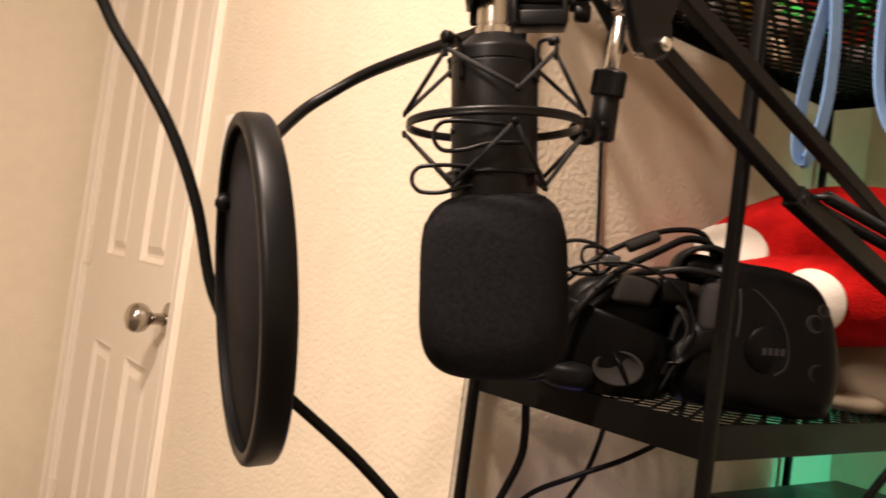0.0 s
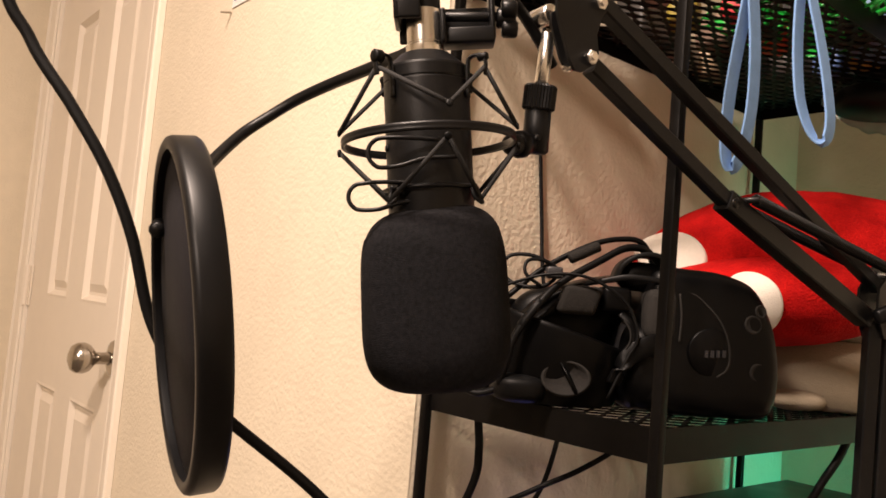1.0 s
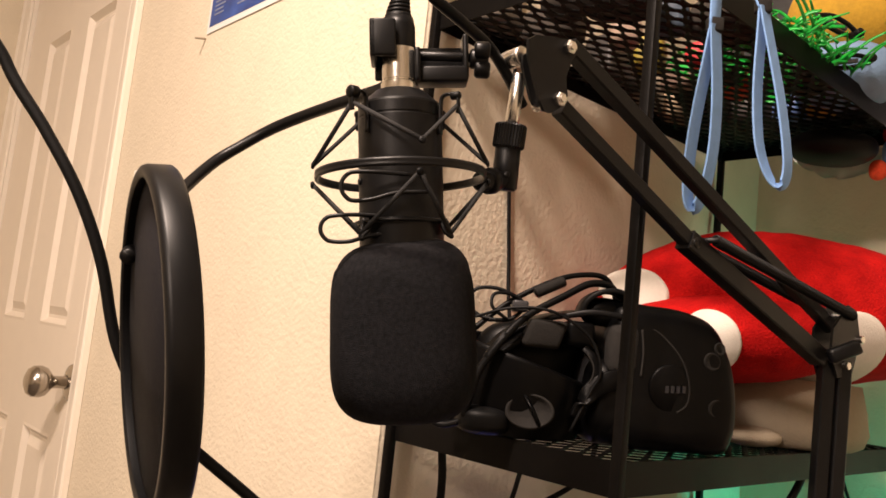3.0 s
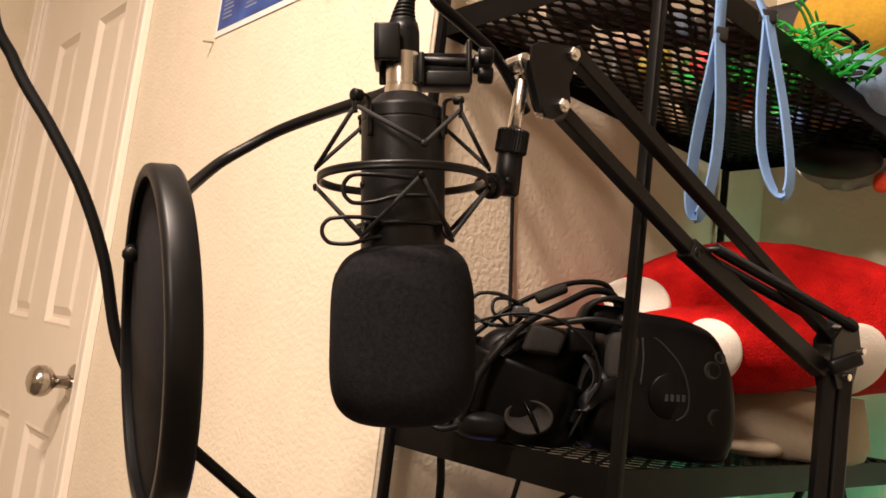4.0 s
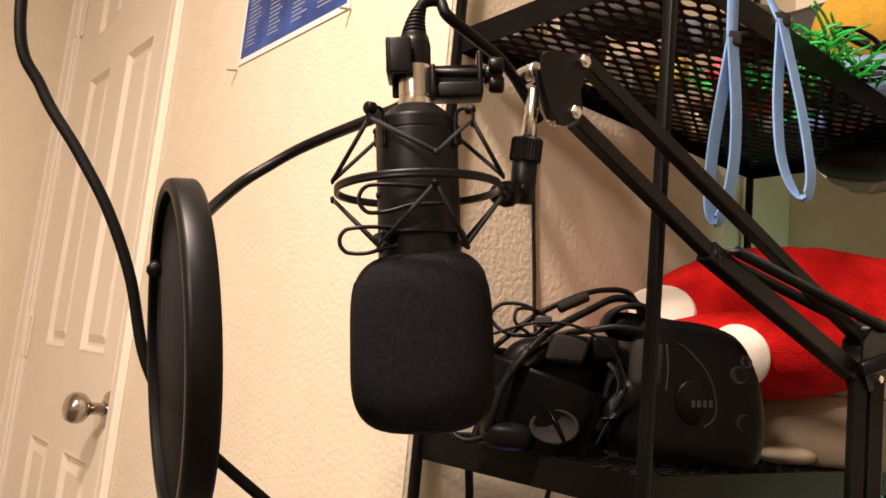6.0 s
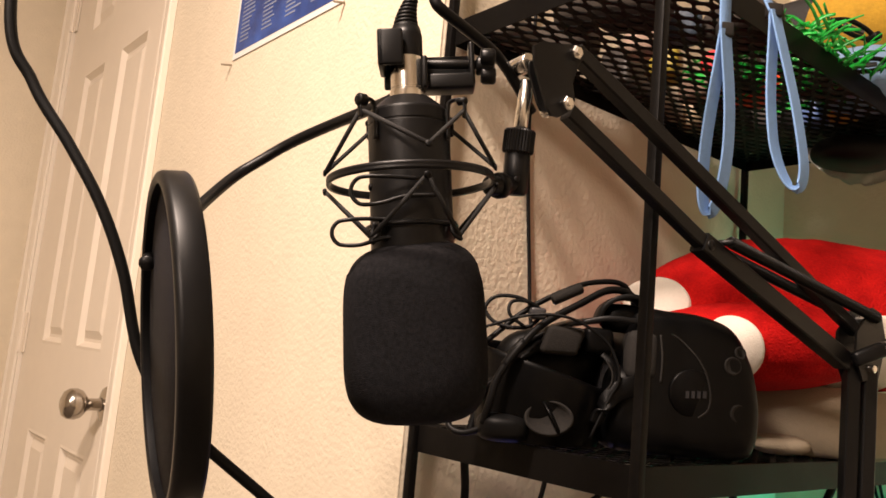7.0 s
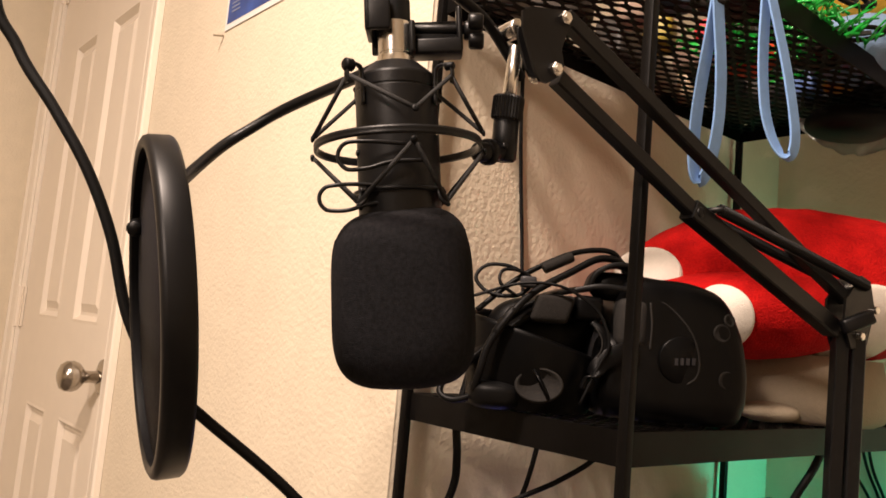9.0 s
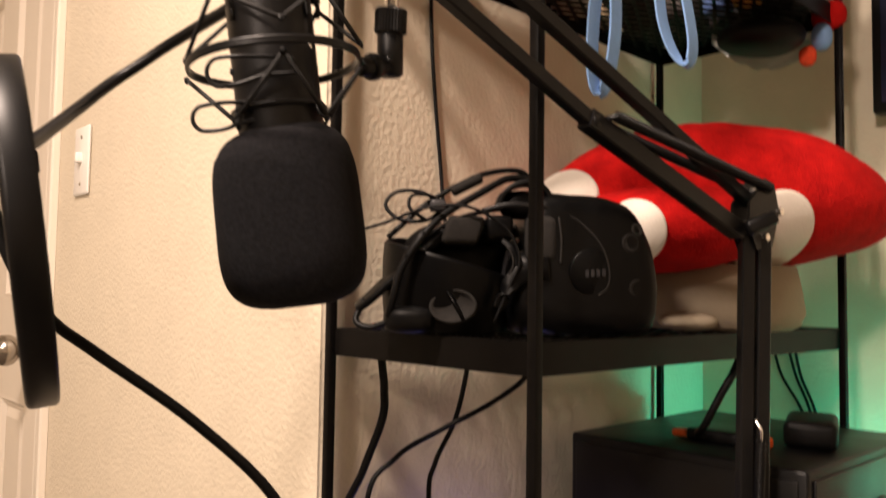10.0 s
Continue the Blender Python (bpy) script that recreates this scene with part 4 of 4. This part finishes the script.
cord_thing("cable", [(-0.560, 0.090, 1.65), (-0.552, 0.086, 1.42), (-0.5480, 0.0880, 1.2430), (-0.5410, 0.1070, 1.1930), (-0.5280, 0.1310, 1.1560), (-0.5160, 0.1520, 1.1200), (-0.5090, 0.1700, 1.0790), (-0.5050, 0.1860, 1.0280), (-0.4940, 0.2070, 0.9920), (-0.4770, 0.2320, 0.9690), (-0.4590, 0.2910, 0.9220), (-0.4420, 0.3430, 0.8670), (-0.425, 0.370, 0.80), (-0.41, 0.42, 0.68), (-0.41, 0.53, 0.574)], 0.0038, "black cable hanging in a long slack curve", M_RUBBER, 14)

# ---- plush mushroom ----
MR = Vector((0.682, 0.731, 0))
MF = Vector((0.731, -0.682, 0))
MM = Matrix.Translation((-0.418, 0.938, SHELF)) @ Matrix((MR, -MF, Vector((0, 0, 1)))).transposed().to_4x4()
mush = tagged(thing("plush_mushroom", m=MM), "red plush mushroom with white felt spots and cream stem", "plush toy")
CROWN = ((-0.010, 0.030, 0.152), (0.222, 0.142, 0.098), 0.082, 2.05)   # centre, half sizes, half height below, squareness
FOLD = ((-0.094, -0.045, 0.111), (0.126, 0.108, 0.051), 0.047, 2.4)


def droop(lobe, dx):
    return (-0.014 * dx ** 4 if dx > 0 else 0.032 * dx ** 3) if lobe is CROWN else 0.010 * dx


def lobe_mesh(lobe, seed):
    (cx, cy, cz), (ax, ay, az), low, e = lobe

    def settle(p):
        p = p.copy()
        dx = p.x / ax
        if p.z < 0:
            p.z *= low / az
        p.z += droop(lobe, dx)
        n = p.normalized()
        return p + n * (0.0035 * noise.noise(p * 16 + Vector((seed, 0, 0))) + 0.0016 * noise.noise(p * 45))

    return superform(cx, cy, cz, ax, ay, az, e, e, 112, 64, bend=settle)


part("cap", lobe_mesh(CROWN, 1.0), M_RED, mush, "soft red plush cap")
part("cap_fold", lobe_mesh(FOLD, 5.0), M_RED, mush, "front fold of the soft red cap")


def on_lobe(lobe, x, z, lift):
    """The point of a lobe's front that stands at x, z."""
    (cx, cy, cz), (ax, ay, az), low, e = lobe
    dx = max(-0.985, min(0.985, (x - cx) / ax))
    h = z - cz - droop(lobe, dx)
    dz = max(-0.985, min(0.985, h / (az if h > 0 else low)))
    k = max(0.0, 1 - abs(dx) ** e - abs(dz) ** e) ** (1 / e)
    n = Vector((dx / ax, -k / ay, dz / az)).normalized()
    return Vector((x, cy - ay * k, z)) + n * lift


def felt_spot(lobe, x, z, rx, rz):
    bm = bmesh.new()
    rings = []
    for q in (0.08, 0.2, 0.32, 0.44, 0.56, 0.68, 0.78, 0.86, 0.93, 0.98, 1.0):
        lift = 0.0052 if q < 0.95 else (0.0040 if q < 0.99 else -0.002)
        rings.append([bm.verts.new(on_lobe(lobe, x + rx * q * math.cos(b), z + rz * q * math.sin(b), lift)) for b in [2 * math.pi * k / 48 for k in range(48)]])
    bm.faces.new(rings[0])
    for r0, r1 in zip(rings, rings[1:]):
        for j in range(48):
            bm.faces.new((r0[j], r1[j], r1[(j + 1) % 48], r0[(j + 1) % 48]))
    bmesh.ops.recalc_face_normals(bm, faces=bm.faces)
    return bm


for q in ((CROWN, -0.193, 0.152, 0.029, 0.031), (FOLD, -0.140, 0.103, 0.029, 0.032), (CROWN, 0.026, 0.108, 0.040, 0.046)):
    part("felt_spot", felt_spot(*q), M_WHITE, mush, "round white felt spot")
bm = lathe([(0.0, 0.0), (0.088, 0.0), (0.100, 0.006), (0.106, 0.020), (0.103, 0.045), (0.096, 0.074), (0.0, 0.078)], 56)
for v in bm.verts:
    v.co.x *= 0.90
    v.co.x -= 0.005
    v.co.y = v.co.y * 0.85 + 0.004 * noise.noise(v.co * 25)
part("stem", bm, M_CREAM, mush, "stuffed cream stem")
part("foot", superform(-0.070, -0.086, 0.0110, 0.032, 0.020, 0.0110, 2.2, 2.2, 28, 16), M_CREAM, mush, "small pale foot")

# ---- blue lanyards over the upper shelf ----


def lanyard(top, knot, left_low, right_low, bottom, label):
    ob = tagged(thing("lanyard", bottom), label, "lanyard", group="blue lanyards on the rack")
    o = Vector(bottom)
    d = [Vector(p) - o for p in (top, knot, left_low, right_low, bottom)]
    face = Vector((0.75, -0.66, 0))
    face_out = face * 0.0028
    mid, wide = (d[2] + d[3]) / 2, (d[3] - d[2]) / 2
    half = [(d[1].lerp(mid, q / 12), math.sin(math.pi / 2 * q / 12) ** 1.25) for q in range(12)]
    half += [(mid * (1 - math.sin(a)), math.cos(a)) for a in [math.pi / 2 * q / 10 for q in range(10)]]
    loop = [c - wide * w for c, w in half] + [Vector()] + [c + wide * w + face_out * max(0, 1 - k / 10) for k, (c, w) in reversed(list(enumerate(half)))]

    def strip(path):
        bm = bmesh.new()
        rings = []
        n = len(path)
        for k in range(n):
            t = (path[min(k + 1, n - 1)] - path[max(k - 1, 0)]).normalized()
            twist = 0.55
            side = (HR * 0.75 + Vector((-0.768, 0.6405, 0)) * twist)
            side = (side - t * side.dot(t)).normalized()
            nr = side.cross(t).normalized()
            rings.append([bm.verts.new(path[k] + side * a + nr * b) for a, b in rect(0.0155, 0.0020, 0.0006)])
        for r0, r1 in zip(rings, rings[1:]):
            for j in range(8):
                bm.faces.new((r0[j], r0[(j + 1) % 8], r1[(j + 1) % 8], r1[j]))
        bm.faces.new(rings[0][::-1])
        bm.faces.new(rings[-1])
        return bm

    sharpen(part("loop", strip(loop), M_BLUE, ob), 25)
    part("loop_top", strip(catmull([d[1] + Vector((0, 0, -0.002)), d[1] * 0.5 + d[0] * 0.5, d[0], d[0] + Vector((-0.012, 0.010, 0.020)), d[0] + Vector((-0.030, 0.022, 0.018)), d[0] + Vector((-0.046, 0.034, -0.004))], 6)), M_BLUE, ob)
    k = d[1]
    bm = block(-0.0072, -0.0045, -0.0065, 0.0072, 0.0045, 0.0065, bevel=0.0018)
    bm.transform(Matrix.Translation(k) @ pose(0, 0, 0, 0, 0, 50))
    part("crimp", bm, M_GREYPAD, ob, "dark grey crimp band")


lanyard((-0.3455, 0.5930, 1.415), (-0.3460, 0.5955, 1.348), (-0.3640, 0.6000, 1.225), (-0.3500, 0.6150, 1.250), (-0.3610, 0.6110, 1.190), "light blue woven lanyard loop with grey crimp hanging from the shelf")
lanyard((-0.3440, 0.6430, 1.4130), (-0.3310, 0.6510, 1.3820), (-0.3330, 0.6610, 1.264), (-0.3160, 0.6830, 1.252), (-0.3230, 0.6810, 1.2220), "light blue woven lanyard opened into a wide loop")

# ---- things on the upper shelf ----
UP2 = Z2 + 0.0158
rnd = random.Random(11)


def toy(name, colour, where, size, turn, label, category, e=3.0, rough=0.45, scale=60):
    mat = material(name + "_surface", colour, rough, spread=0.18, scale=scale, bump=0.0006, bump_scale=300)
    ob = part(name, superform(0, 0, size[2], *size, e, e, 32, 18), mat)
    ob.matrix_world = Matrix.Translation((where[0], where[1], UP2 + (where[2] if len(where) > 2 else 0))) @ pose(0, 0, 0, 0, 0, turn)
    return tagged(ob, label, category, group="toys on the upper shelf")


toy("toy_block", (0.36, 0.28, 0.04), (-0.530, 0.775), (0.018, 0.026, 0.020), 25, "yellow plastic toy piece on the mesh shelf", "toy", 5)
toy("toy_block", (0.50, 0.36, 0.28), (-0.515, 0.700), (0.018, 0.018, 0.018), 50, "off-white plastic toy piece on the mesh shelf", "toy", 3)
toy("toy_block", (0.26, 0.18, 0.14), (-0.527, 0.852), (0.014, 0.036, 0.020), 78, "dusty pink plastic toy piece on the mesh shelf", "toy", 4)
toy("toy_block", (0.62, 0.06, 0.02), (-0.480, 0.905), (0.020, 0.036, 0.016), 60, "orange-red plastic toy piece on the mesh shelf", "toy", 4)
toy("toy_block", (0.60, 0.04, 0.05), (-0.470, 0.790), (0.018, 0.014, 0.014), 10, "red plastic toy piece on the mesh shelf", "toy", 4)
toy("toy_block", (0.44, 0.38, 0.30), (-0.612, 0.890), (0.018, 0.034, 0.020), 8, "cream plastic toy piece on the mesh shelf", "toy", 5)
toy("toy_block", (0.40, 0.30, 0.19), (-0.610, 0.965), (0.016, 0.030, 0.020), 4, "tan plastic toy piece on the mesh shelf", "toy", 5)
toy("toy_block", (0.05, 0.07, 0.10), (-0.455, 0.690), (0.022, 0.018, 0.018), 35, "dull dark blue plastic toy piece on the mesh shelf", "toy", 4)
toy("toy_block", (0.68, 0.40, 0.10), (-0.425, 1.020), (0.020, 0.028, 0.018), 20, "amber plastic toy piece on the mesh shelf", "toy", 4)
toy("toy_block", (0.12, 0.20, 0.45), (-0.470, 1.030), (0.018, 0.024, 0.018), 65, "dark blue plastic toy piece on the mesh shelf", "toy", 4)
toy("toy_block", (0.12, 0.10, 0.08), (-0.600, 0.585), (0.018, 0.030, 0.014), 12, "tan plastic toy piece on the mesh shelf", "toy", 4)
# Dark blocks added so that less light shows through the mesh deck.
toy("dark_block", (0.03, 0.026, 0.024), (-0.598, 0.800), (0.024, 0.042, 0.030), 0, "dark filler block added on the mesh shelf", "tub", 7)
toy("dark_block", (0.05, 0.04, 0.036), (-0.560, 1.060), (0.055, 0.060, 0.045), 0, "dark filler block added on the mesh shelf", "tub", 7)
toy("dark_block", (0.02, 0.02, 0.022), (-0.490, 1.100), (0.120, 0.028, 0.110), 0, "tall dark storage tub at the end of the shelf", "tub", 9)
# Made-up dark lumps that fill the gaps and darken the deck from below.
for x, y, sx, sy, turn in ((-0.590, 0.660, 0.040, 0.030, 10), (-0.545, 0.905, 0.026, 0.030, 35), (-0.520, 0.600, 0.026, 0.024, 65), (-0.470, 0.625, 0.042, 0.036, 30), (-0.410, 0.735, 0.036, 0.040, 70), (-0.560, 0.960, 0.030, 0.045, 15), (-0.410, 0.930, 0.034, 0.030, 50), (-0.475, 0.850, 0.024, 0.030, 20)):
    toy("dark_filler", (0.042, 0.033, 0.026), (x, y), (sx, sy, 0.024), turn, "dark filler lump added among the toys", "pouch", 2.8, 0.85, 120)
toy("plush_ball", (0.55, 0.32, 0.03), (-0.392, 1.010, 0.055), (0.075, 0.075, 0.062), 30, "yellow plush toy resting on the other toys", "plush toy", 2.3, 0.9, 200)
toy("plush_ball", (0.20, 0.32, 0.50), (-0.392, 1.000), (0.062, 0.066, 0.038), 10, "pale blue plush toy with darker patches on the shelf", "plush toy", 2.4, 0.9, 30)

bunch = tagged(thing("craft_grass_bunch", (-0.375, 0.835, UP2)), "bunch of shiny bright green plastic strips on the shelf", "craft strips")
for k in range(230):
    a = rnd.random() * 6.28
    deep = k >= 130
    base = Vector(((rnd.random() - 0.5) * 0.075, (rnd.random() - 0.5) * 0.16, 0.002 + rnd.random() * 0.018))
    if deep:
        base = Vector((-0.015 - rnd.random() * 0.12, -0.07 + rnd.random() * 0.20, 0.002 + rnd.random() * 0.006))
    n = 0.020 + rnd.random() * 0.034
    lean = Vector((math.cos(a), math.sin(a), 0.05 if deep else 0.1 + rnd.random() * 0.8)).normalized()
    tip = base + lean * n
    tip.z = max(0.002, tip.z)
    mid = (base + tip) / 2 + Vector((0, 0, 0.004))
    w = 0.0014 + rnd.random() * 0.0022
    bm = sweep(catmull([base, mid, tip], 3), lambda t: rect(2 * w * (1 - 0.5 * t), 0.0009), up=(math.sin(a), -math.cos(a), 0.3))
    part("strip", bm, M_GREEN, bunch)
for x, y, z, rz, tilt in ((-0.352, 0.872, 0.052, 62, 12), (-0.352, 0.905, 0.020, 48, -12), (-0.425, 0.800, 0.035, 100, 10)):
    clip = tagged(thing("hair_clip", m=Matrix.Translation((x, y, UP2 + z)) @ pose(0, 0, 0, 0, tilt, rz)), "black plastic clip with grey inner strip stuck among green strips", "clip", group="clips among the green strips")
    part("clip_arm", tube([(-0.030, 0, 0), (-0.010, 0, 0.008), (0.012, 0, 0.007), (0.026, 0, 0.002)], 0.0028, 8), M_GLOSS, clip)
    part("clip_arm", tube([(-0.030, 0, 0), (-0.010, 0, -0.006), (0.012, 0, -0.006), (0.026, 0, -0.001)], 0.0028, 8), M_GLOSS, clip)
    part("inner_strip", block(-0.014, -0.002, -0.002, 0.012, 0.002, 0.003, bevel=0.001), M_LENS, clip, "grey strip")
    part("clip_head", rod((0.026, -0.008, 0.0005), (0.026, 0.008, 0.0005), 0.0052, 12, bevel=0.001), M_GLOSS, clip)

# ---- hanging under the upper shelf's far end ----
bag = part("cloth_pouch", superform(0, 0, -0.022, 0.056, 0.042, 0.023, 2.3, 2.4), M_RUBBER)
bag.matrix_world = Matrix.Translation((-0.425, 1.060, Z2 + 0.002)) @ pose(0, 0, 0, 0, 0, 48)
tagged(bag, "dark cloth pouch tied under the upper shelf", "pouch")
M_FILM = material("thin_white_plastic", (0.62, 0.64, 0.60), 0.35, spread=0.1)
bm = bmesh.new()
NX, NZ = 22, 10
vg = [[bm.verts.new(((i / NX - 0.5) * 0.15, 0.012 * noise.noise(Vector((i * 0.35, j * 0.4, 2))), -0.050 * (j / NZ) * math.sin(math.pi * (0.08 + 0.84 * i / NX)) + 0.004 * noise.noise(Vector((i * 0.5, j * 0.5, 7))))) for j in range(NZ + 1)] for i in range(NX + 1)]
for i in range(NX):
    for j in range(NZ):
        bm.faces.new((vg[i][j], vg[i + 1][j], vg[i + 1][j + 1], vg[i][j + 1]))
bmesh.ops.solidify(bm, geom=bm.faces[:], thickness=0.0006)
film = part("plastic_bag", bm, M_FILM)
film.matrix_world = Matrix.Translation((-0.440, 1.110, Z2)) @ pose(0, 0, 0, 0, 0, 42)
tagged(film, "crumpled thin white plastic bag hanging from the shelf", "plastic bag")
ht = tagged(thing("hanging_toy", (-0.372, 1.125, 1.330)), "small red and blue stuffed toy hanging at the post", "plush toy")
part("toy_body", superform(0.006, 0.012, 0.066, 0.022, 0.018, 0.020, 2.4, 2.4, 24, 14), M_RED, ht)
part("toy_foot", superform(-0.014, -0.010, 0.010, 0.011, 0.010, 0.014, 2.4, 2.4, 24, 14), material("orange_red_plush", (0.75, 0.07, 0.02), 0.9, spread=0.3, scale=300), ht, "orange-red foot")
part("toy_middle", superform(0.000, 0.002, 0.036, 0.013, 0.012, 0.019, 2.4, 2.4, 24, 14), M_BLUE, ht, "pale blue middle")

# ---- black box on the lower shelf ----
box = tagged(thing("computer_case", (-0.418, 0.990, 0.578)), "black computer case standing on the lower shelf", "computer case")
part("case_shell", block(-0.139, -0.165, 0.0, 0.143, 0.150, 0.268, bevel=0.004), M_GLOSS, box)
part("side_panel", block(0.1435, -0.155, 0.010, 0.1465, 0.140, 0.258, bevel=0.001), M_BLACK, box)
part("front_panel", block(-0.130, -0.1680, 0.010, 0.134, -0.1655, 0.258, bevel=0.001), M_BLACK, box)
part("fan_grille", lathe([(0.052, 0), (0.052, 0.004), (0.046, 0.005), (0.044, 0.001), (0.012, 0.001), (0.010, 0.004), (0, 0.004)], 40, m=Matrix.Translation((0.1465, 0.02, 0.165)) @ pose(0, 0, 0, 0, 90, 0)), M_GLOSS, box, "round fan grille")
gp1 = tagged(thing("adapter_plug", (-0.395, 0.900, 0.8465)), "small black adapter with orange-red ends lying on the case", "adapter")
part("plug_body", block(-0.045, -0.012, 0, 0.030, 0.012, 0.014, bevel=0.004), M_RUBBER, gp1)
part("plug_end", block(0.031, -0.010, 0.001, 0.050, 0.010, 0.013, bevel=0.003), M_ORANGE, gp1, "orange-red end")
part("plug_end", block(-0.066, -0.008, 0.001, -0.047, 0.008, 0.010, bevel=0.003), M_ORANGE, gp1, "orange-red end")
cordpack = part("power_brick", block(-0.028, -0.05, 0, 0.028, 0.05, 0.030, bevel=0.008, segments=3), M_RUBBER)
cordpack.matrix_world = Matrix.Translation((-0.335, 0.985, 0.8465)) @ pose(0, 0, 0, 0, 0, 20)
tagged(cordpack, "black power brick lying on the case", "power brick")

# ---- light strip on the nook's back wall, and the screen at its edge ----
M_LED = bpy.data.materials.new("green_led")
M_LED.use_nodes = True
bs = M_LED.node_tree.nodes["Principled BSDF"]
bs.inputs["Base Color"].default_value = (0.5, 0.9, 0.7, 1)
bs.inputs["Emission Color"].default_value = (0.0, 1.0, 0.5, 1)
bs.inputs["Emission Strength"].default_value = 3.0
led = tagged(thing("led_strip", (-0.29, RY - 0.001, 0.735)), "green glowing light strip stuck on the wall behind the rack", "light strip")
part("backing", block(-0.275, -0.003, -0.006, 0.275, 0.0, 0.006), M_WHITE, led, smooth=False)
for k in range(20):
    x = -0.265 + k * 0.0279
    part("diode", block(x - 0.0025, -0.0046, -0.0025, x + 0.0025, -0.0031, 0.0025), M_LED, led, smooth=False)
scr = tagged(thing("monitor", (-0.017, 1.254, 1.279)), "black flat monitor on the nook's back wall", "monitor")
part("bezel", block(-0.335, 0.0, 0.0, 0.335, 0.028, 0.40, bevel=0.004), M_GLOSS, scr)
part("screen", block(-0.322, -0.0016, 0.014, 0.322, -0.0004, 0.388), material("dark_screen", (0.012, 0.014, 0.030), 0.12, spread=0.2), scr, "dark glossy screen", smooth=False)
part("wall_bracket", block(-0.05, 0.0282, 0.13, 0.05, RY - 1.254 - 0.001, 0.27, bevel=0.003), M_BLACK, scr)
